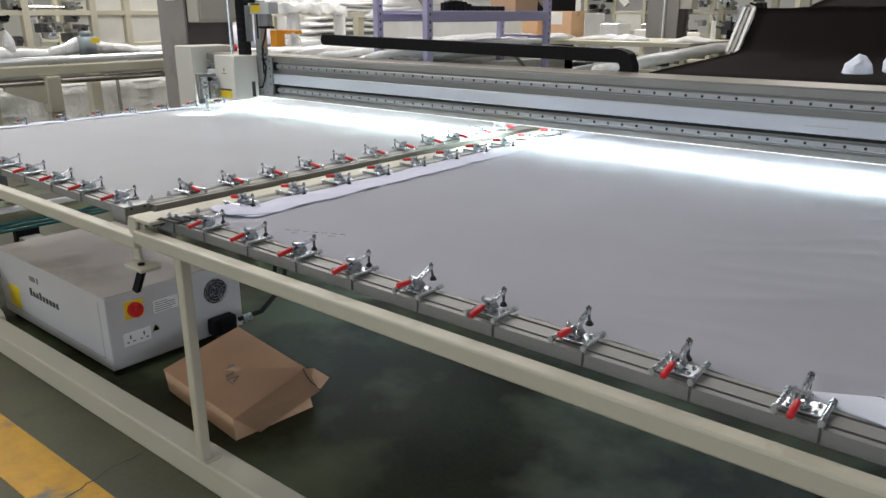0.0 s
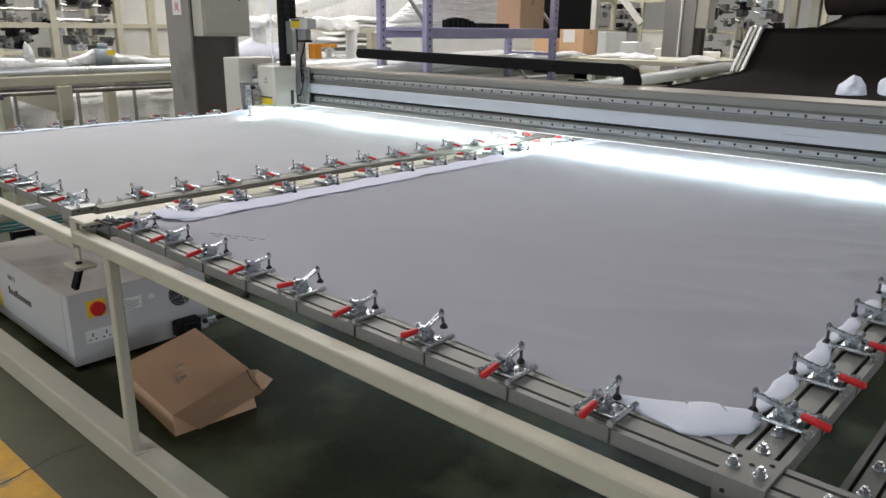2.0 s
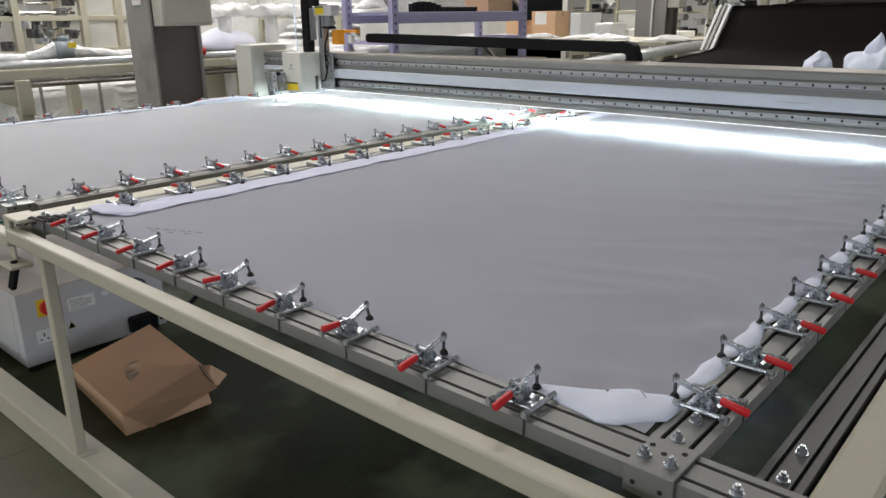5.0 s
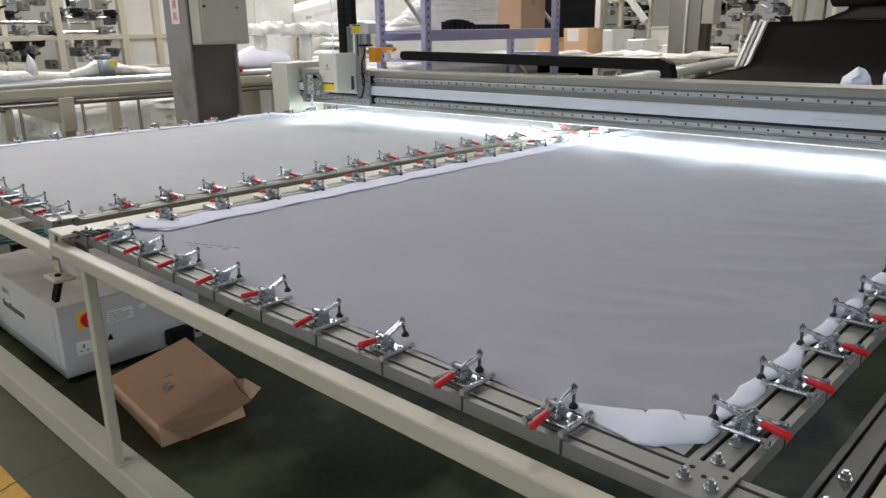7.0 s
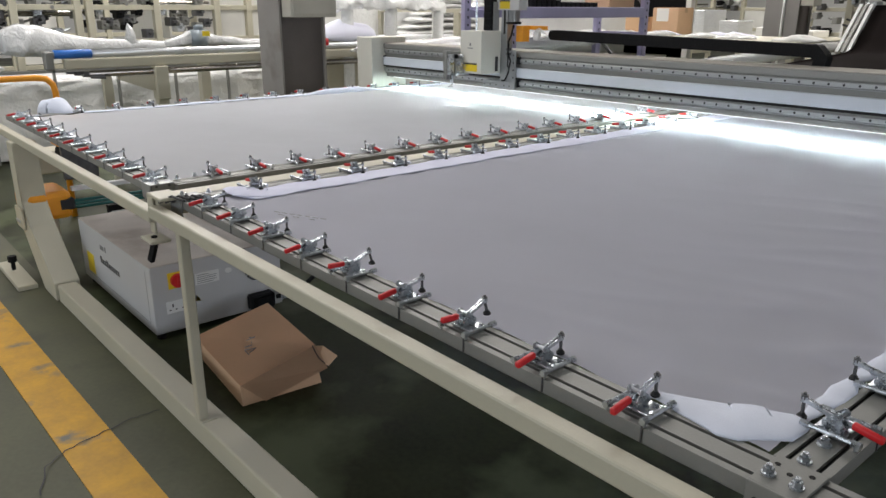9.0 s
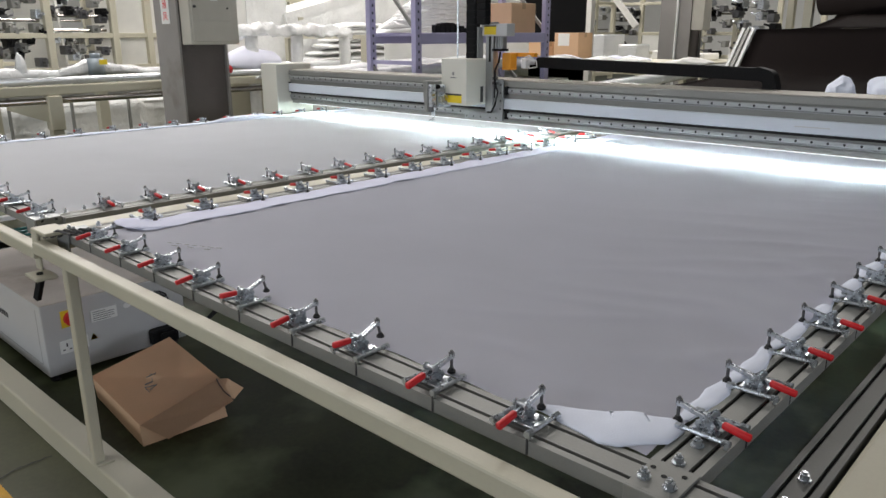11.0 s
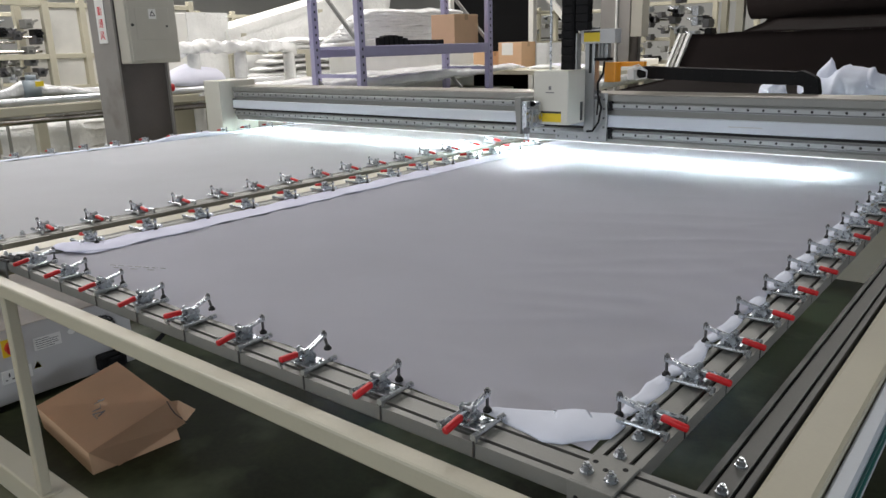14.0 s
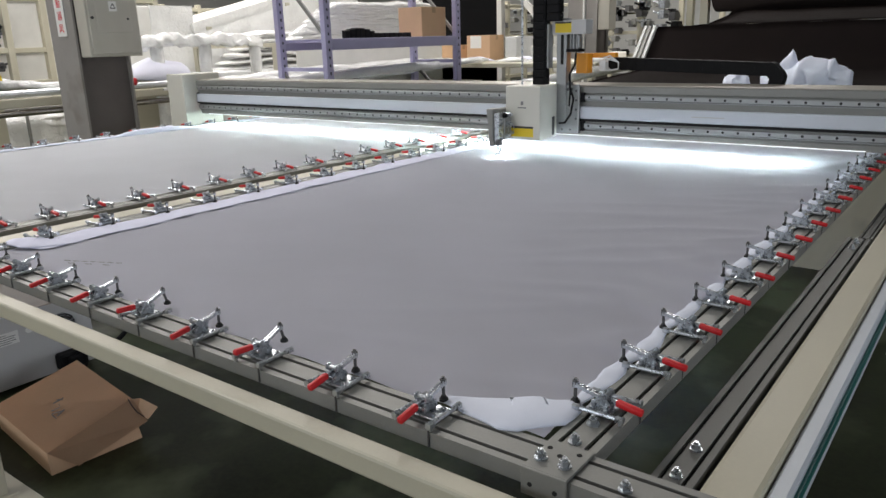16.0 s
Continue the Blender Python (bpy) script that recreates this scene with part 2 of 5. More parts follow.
# ---- hall ----
tagged(part("floor", B(-26, 9, 0.8, 28, -0.2, 0), M_FLOOR), "dark green painted concrete floor, hazy reflections put into its colour", "floor", kind="structure")
tagged(part("walkway", B(-26, 9, -7, 0.8, -0.2, 0), M_WALKWAY), "grey-green worn walkway floor", "floor", kind="structure")
tagged(part("walkway", B(-26, 0.2, 0.8, 1.14, 0.0, 0.003), M_WALKWAY), "grey-green worn walkway edge", "floor", kind="structure")
tagged(part("ceiling", B(-26, 9, -7, 28, 7.0, 7.2), M_CEIL), "pale grey workshop ceiling", "ceiling", kind="structure")
for nm, b in (("wall_west", (-26.2, -26, -7, 28)), ("wall_east", (9, 9.2, -7, 28)), ("wall_north", (-26.2, 9.2, 28, 28.2)), ("wall_south", (-26.2, 9.2, -7.2, -7))):
    bm = bmesh.new()
    if nm == "wall_east":
        bm = box(box(box(B(*b, 0, 1.0), *b, 3.2, 7.0), 9, 9.2, -7, -5, 1.0, 3.2), 9, 9.2, 5, 28, 1.0, 3.2)
    elif nm != "wall_south":
        bm = B(*b, 0, 7.0)
    else:
        bm = box(box(box(B(*b, 0, 1.0), *b, 3.2, 7.0), -26.2, -9.5, -7.2, -7, 1.0, 3.2), 0.5, 9.2, -7.2, -7, 1.0, 3.2)
    tagged(part(nm, bm, M_WALL), "plain off-white workshop wall", "wall", kind="structure")
# unseen window bars, added to go with the assumed daylight
wn = tagged(new("window_1"), "assumed band of workshop windows, out of view", "window", kind="structure")
for k in range(6):
    part("mullion", B(9.06, 9.16, -5.0 + 2.0 * k - 0.03, -5.0 + 2.0 * k + 0.03, 1.0, 3.2), M_PANEL, wn)
    part("mullion", B(-9.5 + 2.0 * k - 0.03, -9.5 + 2.0 * k + 0.03, -7.16, -7.06, 1.0, 3.2), M_PANEL, wn)
bm = B(-12, 6, -0.09, 0.09, 0.0, 0.005)
bmesh.ops.transform(bm, matrix=pose(-2.0, 0.833, 0, 0, 0, 1.5) @ Matrix.Translation((2.0, 0, 0)), verts=bm.verts)
tagged(part("floor_marking", bm, M_YELLOW_LINE), "worn yellow walkway line painted on the floor", "floor line", kind="structure")


def crack(pts, w):
    bm = bmesh.new()
    up = []
    for i, (x, y) in enumerate(pts):
        a = Vector(pts[min(i + 1, len(pts) - 1)]) - Vector(pts[max(i - 1, 0)])
        s = Vector((-a.y, a.x)).normalized() * w * (0.6 + 0.5 * random.random())
        up.append((bm.verts.new((x + s.x, y + s.y, 0.0065)), bm.verts.new((x - s.x, y - s.y, 0.0065))))
    for (a, b), (c, d) in zip(up, up[1:]):
        bm.faces.new((a, c, d, b))
    return bm


pts = []
turns = ((-2.008, 0.614), (-2.095, 0.651), (-2.160, 0.663), (-2.193, 0.695), (-2.227, 0.752), (-2.239, 0.782), (-2.257, 0.841), (-2.275, 0.926), (-2.297, 1.000), (-2.293, 1.063), (-2.297, 1.131))
for (ax, ay), (bx, by) in zip(turns, turns[1:]):
    pts += [(ax + (bx - ax) * f + random.uniform(-0.006, 0.006), ay + (by - ay) * f + random.uniform(-0.006, 0.006)) for f in (0.0, 0.33, 0.66)]
tagged(part("floor_crack", crack(pts, 0.003), M_INK), "thin dark crack in the concrete floor", "crack", kind="structure")

# ---- bench frame under the clamping frames ----
frame_ob = thing("machine_frame", "beige painted steel bench frame carrying the clamping frames", "machine frame")
bm = B(-3.76, 1.2, 1.138, 1.232, 0.0, 0.1, bevel=0.008, seg=2)
for v in bm.verts:
    v.co.y += 0.012 * (v.co.x + 2.0)
part("foot_rail", bm, M_BEIGE, frame_ob)
part("post", B(-1.982, -1.948, 1.136, 1.172, 0.1, 0.806, bevel=0.004), M_BEIGE, frame_ob)
bm = B(-1.995, -1.93, 1.14, 1.195, 0.1, 0.106)
part("post_foot", bm, M_BEIGE, frame_ob)
part("top_rail", B(-2.2, 0.6, 1.128, 1.172, 0.804, 0.848, bevel=0.006, seg=2), M_BEIGE, frame_ob)
part("top_rail", B(-5.4, -2.2, 1.128, 1.172, 0.784, 0.828, bevel=0.006, seg=2), M_BEIGE, frame_ob)
bm = box(B(-2.25, -2.205, 1.146, 1.156, 0.74, 0.884, bevel=0.003), -2.25, -2.12, 1.146, 1.23, 0.872, 0.884, bevel=0.003)
box(bm, -2.225, -2.12, 1.10, 1.17, 0.727, 0.739, bevel=0.003)
br = part("joint_bracket", bm, M_BEIGE, frame_ob, "folded beige joint bracket")
bm = R((-2.17, 1.13, 0.745), (-2.17, 1.13, 0.715), 0.011)
slab(bm, (-2.17, 1.13, 0.722), (-2.205, 1.12, 0.645), 0.016, 0.022)
part("clamp_lever", bm, M_BLACK, br, "black plastic clamping lever")
bm = bmesh.new()
sides = []
for y in (1.105, 1.235):
    sides.append([bm.verts.new((x, y, z)) for x, z in ((-4.40, 0.79), (-4.27, 0.79), (-4.27, 0.45), (-4.16, 0.34), (-3.78, 0.10), (-3.78, 0.0), (-4.02, 0.0), (-4.40, 0.33))])
for k in range(8):
    bm.faces.new((sides[0][k], sides[0][(k + 1) % 8], sides[1][(k + 1) % 8], sides[1][k]))
bm.faces.new(sides[0][::-1])
bm.faces.new(sides[1])
bmesh.ops.bevel(bm, geom=list(bm.edges), offset=0.008, segments=2, affect="EDGES", profile=0.5)
part("leg", bm, M_BEIGE, frame_ob, "bent beige steel leg")
part("leg", B(0.40, 0.52, 1.1, 1.22, 0.1, 0.7, bevel=0.005), M_BEIGE, frame_ob)
part("base_plate", B(-4.6, -4.06, 0.98, 1.08, 0.0, 0.03, bevel=0.004), M_BEIGE, frame_ob)
part("levelling_foot", rod(R((-4.4, 1.03, 0.03), (-4.4, 1.03, 0.1), 0.012), (-4.4, 1.03, 0.08), (-4.4, 1.03, 0.115), 0.025), M_BLACK, frame_ob, "black levelling foot")
part("end_plate", B(-4.38, -4.22, 1.088, 1.1, 0.3, 0.42, bevel=0.002), M_BEIGE, frame_ob)
for i in range(3):
    part("bolt", R((-4.35 + 0.035 * i, 1.08, 0.34), (-4.35 + 0.035 * i, 1.09, 0.34), 0.008, seg=6), M_STEEL, frame_ob)
# middle beam between both clamping frames and the side beams
part("middle_beam", B(-2.29, -2.187, 1.16, 5.2, 0.80, 0.868, bevel=0.008), M_BEIGE, frame_ob)
part("side_beam", B(0.176, 0.262, 1.12, 5.2, 0.70, 0.797, bevel=0.010, seg=2), M_BEIGE, frame_ob)
part("side_plate", B(0.264, 0.297, 1.12, 5.2, 0.70, 0.786, bevel=0.006), M_STRIP, frame_ob, "pale grey side plate")
part("side_hose", B(0.2975, 0.303, 1.12, 5.2, 0.748, 0.772), M_TEAL, frame_ob, "teal edge strip")
part("side_beam", B(-5.2, -5.0, 1.3, 5.2, 0.45, 0.6, bevel=0.01), M_BEIGE, frame_ob)
for y in (3.0, 5.1):
    for x in (0.21, -5.12, -2.38):
        yl = 4.2 if x > 0 and y < 4 else y
        part("leg", B(x - 0.03, x + 0.03, yl - 0.03, yl + 0.03, 0, 0.7 if x > 0 else (0.45 if x < -5 else 0.79)), M_BEIGE, frame_ob)


# ---- aluminium rails ----
def profile_bar(axis, lo, hi, c0, c1, z0, z1):
    """One extruded two-slot aluminium section, and the dark floors of its two slots."""
    w, d = c1 - c0, 0.008
    sec = [(0, z0), (1, z0), (1, z1), (0.83, z1), (0.83, z1 - d), (0.73, z1 - d), (0.73, z1), (0.27, z1), (0.27, z1 - d), (0.17, z1 - d), (0.17, z1), (0, z1)]
    bm = bmesh.new()
    ends = []
    for q in (lo, hi):
        ends.append([bm.verts.new((q, c0 + w * f, z) if axis == "x" else (c0 + w * f, q, z)) for f, z in sec])
    for k in range(len(sec)):
        m = (k + 1) % len(sec)
        bm.faces.new((ends[0][k], ends[0][m], ends[1][m], ends[1][k]))
    bm.faces.new(ends[0][::-1])
    bm.faces.new(ends[1])
    floors = []
    for f0, f1 in ((0.175, 0.265), (0.735, 0.825)):
        a, b = c0 + w * f0, c0 + w * f1
        floors.append(B(lo, hi, a, b, z1 - d + 0.0005, z1 - 0.006) if axis == "x" else B(a, b, lo, hi, z1 - d + 0.0005, z1 - 0.006))
    return bm, floors


def bar(name, axis, lo, hi, c0, c1, z0, z1, parent, label=""):
    body, floors = profile_bar(axis, lo, hi, c0, c1, z0, z1)
    ob = part(name, body, M_RAIL if name == "guide_rail" else M_ALU_DULL, parent, label)
    for f in floors:
        part("slot", f, M_SLOT, ob, "dark profile slot")
    return ob


def hex_bolt(x, y, z, parent):
    bm = R((x, y, z), (x, y, z + 0.0025), 0.011, 12)
    rod(bm, (x, y, z + 0.0025), (x, y, z + 0.011), 0.0078, 6)
    rod(bm, (x, y, z + 0.011), (x, y, z + 0.016), 0.0045, 8)
    return part("bolt", bm, M_STEEL, parent, "zinc-plated bolt")


ZT = 0.870
FR0, FR1 = 1.214, 1.300
fr = thing("clamping_frame", "aluminium profile clamping frame lying on the bench, holding white fabric", "clamping frame", "clamping frames")
bar("front_rail", "x", -2.18, 0.30, FR0, FR1, 0.842, ZT, fr)
bar("side_rail", "y", 1.301, 4.95, -0.031, 0.050, 0.842, ZT, fr)
bar("side_rail", "y", 1.301, 4.95, -2.180, -2.096, 0.842, ZT, fr)
bar("back_rail", "x", -2.18, 0.05, 4.951, 5.035, 0.842, ZT, fr)
bar("guide_rail", "y", 1.301, 3.15, 0.102, 0.170, 0.755, 0.800, fr)
bar("guide_rail", "y", 3.2, 5.0, 0.128, 0.170, 0.76, 0.79, fr)
cp = part("corner_plate", box(B(-0.024, 0.052, FR0 - 0.004, 1.301, ZT + 0.001, ZT + 0.006, bevel=0.001), -0.024, 0.052, FR0 - 0.008, FR0 - 0.003, 0.83, ZT + 0.006, bevel=0.001), M_ALU_DULL, fr, "bright bent corner plate")
for x, y, z in ((-0.010, 1.242, ZT + 0.006), (0.032, 1.24, ZT + 0.006), (0.007, 1.32, ZT), (0.006, 1.388, ZT)):
    hex_bolt(x, y, z, cp)
for x, y in ((-0.012, 1.275), (0.036, 1.28), (0.012, 1.262)):
    part("hole", R((x, y, ZT + 0.0055), (x, y, ZT + 0.0068), 0.0045), M_SLOT, cp)
for x in (-0.008, 0.034):
    part("hole", R((x, FR0 - 0.0075, 0.85), (x, FR0 - 0.009, 0.85), 0.004), M_SLOT, cp)
for x, y, z in ((0.126, 1.244, ZT), (0.22, 1.24, ZT), (0.137, 1.425, 0.8), (0.136, 1.522, 0.8), (0.138, 3.08, 0.8), (0.138, 3.0, 0.8)):
    hex_bolt(x, y, z, fr)
part("corner_plate", box(B(-2.184, -2.09, FR0 - 0.004, 1.301, ZT + 0.001, ZT + 0.006, bevel=0.001), -2.186, -2.09, FR0 - 0.008, FR0 - 0.003, 0.815, ZT + 0.006), M_ALU, fr)
for x, y in ((-2.16, 1.24), (-2.12, 1.24), (-2.14, 1.33)):
    hex_bolt(x, y, ZT + 0.006, fr)
# loose tangle of wire links at the joint
for k in range(5):
    y0 = 1.19 + 0.02 * k
    part("link_rod", pipe(bmesh.new(), [(-2.17 + 0.01 * k, y0 - 0.03, 0.86), (-2.12 + 0.012 * k, y0, 0.888), (-2.04, y0 + 0.01, 0.885 + 0.004 * (k % 2))], 0.005, 6), M_DARKSTEEL, fr, "dark steel link rod")

fl = thing("clamping_frame", "aluminium profile clamping frame beside the beige beam, holding white fabric", "clamping frame", "clamping frames")
bar("front_rail", "x", -4.90, -2.388, FR0, FR1, 0.842, ZT, fl)
bar("side_rail", "y", 1.301, 4.95, -2.452, -2.356, 0.842, ZT, fl)
bar("side_rail", "y", 1.301, 4.95, -4.795, -4.711, 0.842, ZT, fl)
bar("back_rail", "x", -4.90, -2.388, 4.951, 5.035, 0.842, ZT, fl)
part("corner_plate", box(B(-2.475, -2.386, FR0 - 0.004, 1.301, ZT + 0.001, ZT + 0.006, bevel=0.001), -2.475, -2.386, FR0 - 0.008, FR0 - 0.003, 0.815, ZT + 0.006), M_ALU, fl)
for x, y in ((-2.455, 1.24), (-2.405, 1.24), (-2.43, 1.33), (-2.43, 1.40)):
    hex_bolt(x, y, ZT + 0.006, fl)


# ---- toggle clamps ----
def toggle_clamp(open_state=False):
    c = thing("toggle_clamp", "zinc toggle clamp with red grip, " + ("swung open" if open_state else "closed on the fabric edge"), "clamp", "toggle clamps")
    for x in (-0.034, 0.038):
        bm = R((x, -0.046, 0.010), (x, 0.044, 0.010), 0.0042, 8)
        rod(bm, (x, -0.047, 0.010), (x, -0.034, 0.010), 0.0066, 6)
        rod(bm, (x, 0.033, 0.010), (x, 0.046, 0.010), 0.0066, 6)
        rod(bm, (x, -0.041, 0.0), (x, -0.041, 0.014), 0.004, 6)
        part("cross_rod", bm, M_STEEL, c)
    part("hook", B(0.0365, 0.0395, -0.0465, -0.0445, -0.027, 0.010), M_DARKSTEEL, c)
    bm = B(-0.03, 0.032, -0.018, 0.03, 0.004, 0.0075, bevel=0.0008)
    for x in (-0.022, 0.022):
        for y in (-0.008, 0.02):
            rod(bm, (x, y, 0.0), (x, y, 0.012), 0.0038, 6)
    part("base", bm, M_STEEL, c)
    bm = bmesh.new()
    for x in (-0.014, 0.004):
        box(bm, x - 0.0012, x + 0.0012, -0.012, 0.022, 0.006, 0.022, 0.0008)
        slab(bm, (x, 0.019, 0.012), (x, -0.004, 0.036), 0.0022, 0.012)
        slab(bm, (x, -0.011, 0.012), (x, 0.006, 0.034), 0.0022, 0.011)
    for y, z, r in ((-0.003, 0.034, 0.0042), (0.015, 0.016, 0.0036), (-0.008, 0.015, 0.0036), (0.005, 0.024, 0.0046)):
        rod(bm, (-0.021, y, z), (0.011, y, z), r, 6)
        rod(bm, (-0.018, y, z), (-0.0155, y, z), r * 1.7, 10)
        rod(bm, (0.0055, y, z), (0.008, y, z), r * 1.7, 10)
    part("body", bm, M_STEEL, c)
    lift = 0.010 if open_state else 0.0
    tip = Vector((-0.005, 0.058, 0.036 + lift))
    bm = slab(bmesh.new(), (-0.0085, 0.004, 0.025), (-0.0085, 0.056, 0.036 + lift), 0.003, 0.007)
    slab(bm, (-0.0015, 0.004, 0.025), (-0.0015, 0.056, 0.036 + lift), 0.003, 0.007)
    rod(bm, (-0.005, 0.058, 0.031 + lift), (-0.005, 0.058, 0.041 + lift), 0.006, 8)
    part("arm", bm, M_STEEL, c)
    lean = 0.008 if open_state else 0.0
    foot = Vector((-0.005, 0.058 + lean, 0.007 + lift))
    bm = R(foot, tip + Vector((0, 0, 0.0)), 0.0032, 8)
    rod(bm, tip, tip + Vector((0, 0, 0.007)), 0.0062, 6)
    rod(bm, tip + Vector((0, 0, 0.006)), tip + Vector((0, 0, 0.011)), 0.0032, 6)
    part("spindle", bm, M_DARKSTEEL, c)
    part("pad", rod(R(foot - Vector((0, 0, 0.006)), foot - Vector((0, 0, 0.002)), 0.0085, 10), foot - Vector((0, 0, 0.002)), foot + Vector((0, 0, 0.004)), 0.0075, 10, 0.004), M_RUBBER, c, "black rubber pad")
    a, e = (Vector((-0.005, -0.008, 0.026)), Vector((-0.005, -0.068, 0.017))) if not open_state else (Vector((-0.005, -0.008, 0.03)), Vector((-0.005, -0.066, 0.034)))
    mid = a.lerp(e, 0.2)
    part("lever", slab(bmesh.new(), a + Vector((0, 0.012, 0)), mid.lerp(e, 0.2), 0.004, 0.009), M_STEEL, c)
    bm = slab(bmesh.new(), mid, e, 0.0115, 0.0125)
    bmesh.ops.bevel(bm, geom=list(bm.edges), offset=0.0035, segments=2, affect="EDGES", profile=0.5)
    part("grip", bm, M_RED, c, "red plastic grip", True)
    return c


def turned(c, axis_deg, x, y, jitter=2.0):
    return copy_thing(c, pose(x, y, ZT + 0.0008, 0, 0, axis_deg + random.uniform(-jitter, jitter)))


closed, opened = toggle_clamp(False), toggle_clamp(True)
RC = (FR0 + FR1) / 2
for i in range(1, 10):
    x = -1.757 + 0.2155 * (i - 2) + 0.005
    if i == 5:
        opened.matrix_world = pose(x, RC, ZT + 0.0008, 0, 0, 1.5)
    elif i == 7:
        turned(opened, 0, x, RC)
    elif i == 1:
        closed.matrix_world = pose(x, RC, ZT + 0.0008, 0, 0, 2)
    else:
        turned(closed, 0, x, RC)
def side_y(i):
    return 1.442 + 0.2045 * i + 0.001 * i * i


for i in range(16):
    turned(closed, 90, 0.005, side_y(i))
for i in range(16):
    turned(closed, 90, -2.432, 1.488 + 0.186 * i + 0.0015 * i * i)
for i in range(15):
    turned(closed, -90, -2.133, 1.500 + 0.2235 * i)
for i in range(10):
    turned(closed, 0, -2.505 - 0.2446 * i, RC)
for i in range(15):
    turned(closed, -90, -4.748, 1.60 + 0.227 * i)


# ---- fabric ----
def sheet(x0, x1, y0, y1, nx, ny, seed, ripple):
    bm = bmesh.new()
    rows = []
    for j in range(ny + 1):
        row = []
        for i in range(nx + 1):
            x, y = x0 + (x1 - x0) * i / nx, y0 + (y1 - y0) * j / ny
            z = 0.8655 + 0.0014 * noise.noise(Vector((x * 1.6 + seed, y * 1.6, 0))) + 0.0004 * noise.noise(Vector((x * 7, y * 5, seed)))
            er = max(0.0, 1 - (x1 - x) / 0.42)
            el = max(0.0, 1 - (x - x0) / 0.25)
            ef = max(0.0, 1 - (y - y0) / 0.25)
            u = (x * 0.55 + y) * 30 + 3 * noise.noise(Vector((x * 3, y * 3, 9)))
            z += ripple * er ** 1.5 * 0.0032 * math.sin(u * 1.25) * (0.5 + noise.noise(Vector((x * 2, y * 1.5, 4))))
            z += 0.003 * el * math.sin((y - x * 0.4) * 36 + 2 * noise.noise(Vector((x * 4, y * 4, 1))))
            z += 0.002 * ef * math.sin((x + y * 0.5) * 34)
            # pulled creases running in from the clamped edge
            pull = max(0.0, 1 - (x1 - x) / 1.1) ** 2 + 0.12
            ridge = 1 - abs(noise.noise(Vector((x * 1.3 + y * 0.5, y * 5.2 - x * 2.4, seed + 5))))
            z += ripple * 0.0065 * pull * ridge ** 6
            z += ripple * 0.0016 * noise.noise(Vector((x * 3.1, y * 4.3, seed + 2))) * (0.35 + pull)
            row.append(bm.verts.new((x, y, z)))
        rows.append(row)
    for j in range(ny):
        for i in range(nx):
            bm.faces.new((rows[j][i], rows[j][i + 1], rows[j + 1][i + 1], rows[j + 1][i]))
    r = bmesh.ops.solidify(bm, geom=list(bm.faces), thickness=0.006)
    return bm


sr = thing("fabric_sheet", "taut white quilt fabric clamped flat, bunched along its edges", "fabric", "fabric sheets")
part("cloth", sheet(-2.088, -0.040, 1.306, 4.94, 110, 170, 3.0, 1.15), M_SHEET, sr, smooth=True)
# the loose edge bulges out between one clamp and the next
pts, wide, high = [], [], []
for i in range(16):
    for f, w, hh, dx in ((0.0, 0.013, 0.004, -0.008), (0.25, 0.019, 0.006, -0.002), (0.5, 0.022, 0.007, 0.0), (0.75, 0.018, 0.005, -0.004)):
        q = random.uniform(0.7, 1.25)
        pts.append((-0.044 + dx + random.uniform(-0.004, 0.004), side_y(i + f), 0.869))
        wide.append(w * q)
        high.append(hh * q)
part("edge_fold", lumpy(bmesh.new(), pts, wide, high, 5, 0.42, 14, 8, 22), M_PUFF, sr, "loose white wadding along the edge", True)
pts = [(-2.035 + 0.006 * math.sin(2.3 * i) + random.uniform(-0.004, 0.004), 1.41 + 0.12 * i, 0.8695) for i in range(29)]
part("edge_fold", lumpy(bmesh.new(), pts, [0.062 + 0.012 * random.random() for _ in pts], [0.0035 + 0.003 * random.random() for _ in pts], 8, 0.55, 18, 8, 16), M_FOLD, sr, "flat folded lilac-white fabric edge", True)
part("corner_flap", lumpy(bmesh.new(), [(-0.255, 1.322, 0.870), (-0.19, 1.330, 0.871), (-0.12, 1.342, 0.872), (-0.07, 1.382, 0.872), (-0.045, 1.43, 0.872)], [0.012, 0.034, 0.060, 0.048, 0.02], [0.002, 0.006, 0.010, 0.010, 0.006], 2, 0.4, 22, 14, 18), M_PUFF, sr, "puffy white wadding at the corner", True)
part("corner_flap", lumpy(bmesh.new(), [(-2.17, 1.415, 0.874), (-2.12, 1.425, 0.874), (-2.06, 1.445, 0.873), (-2.02, 1.50, 0.871), (-2.03, 1.64, 0.87)], [0.02, 0.05, 0.065, 0.06, 0.04], [0.007, 0.009, 0.008, 0.007, 0.004], 12, 0.9, 18, 12, 16), M_FOLD, sr, "folded lilac-white fabric corner", True)
marks = bmesh.new()
for i in range(7):
    x = -1.77 + 0.028 * i
    slab(marks, (x, 1.395 + 0.012 * i, 0.8712), (x + 0.019, 1.403 + 0.012 * i, 0.8712), 0.002, 0.001)
    if i % 2:
        slab(marks, (x + 0.01, 1.375 + 0.012 * i, 0.8712), (x + 0.032, 1.384 + 0.012 * i, 0.8712), 0.002, 0.001)
part("print_marks", marks, M_GREYINK, sr, "faint printed marks")
sl = thing("fabric_sheet", "taut white quilt fabric clamped flat beside the beige beam", "fabric", "fabric sheets")
part("cloth", sheet(-4.703, -2.459, 1.306, 4.94, 90, 130, 11.0, 0.9), M_SHEET_B, sl, smooth=True)
pts = [(-4.70 + random.uniform(-0.008, 0.008), 1.6 + 0.15 * i, 0.87) for i in range(22)]
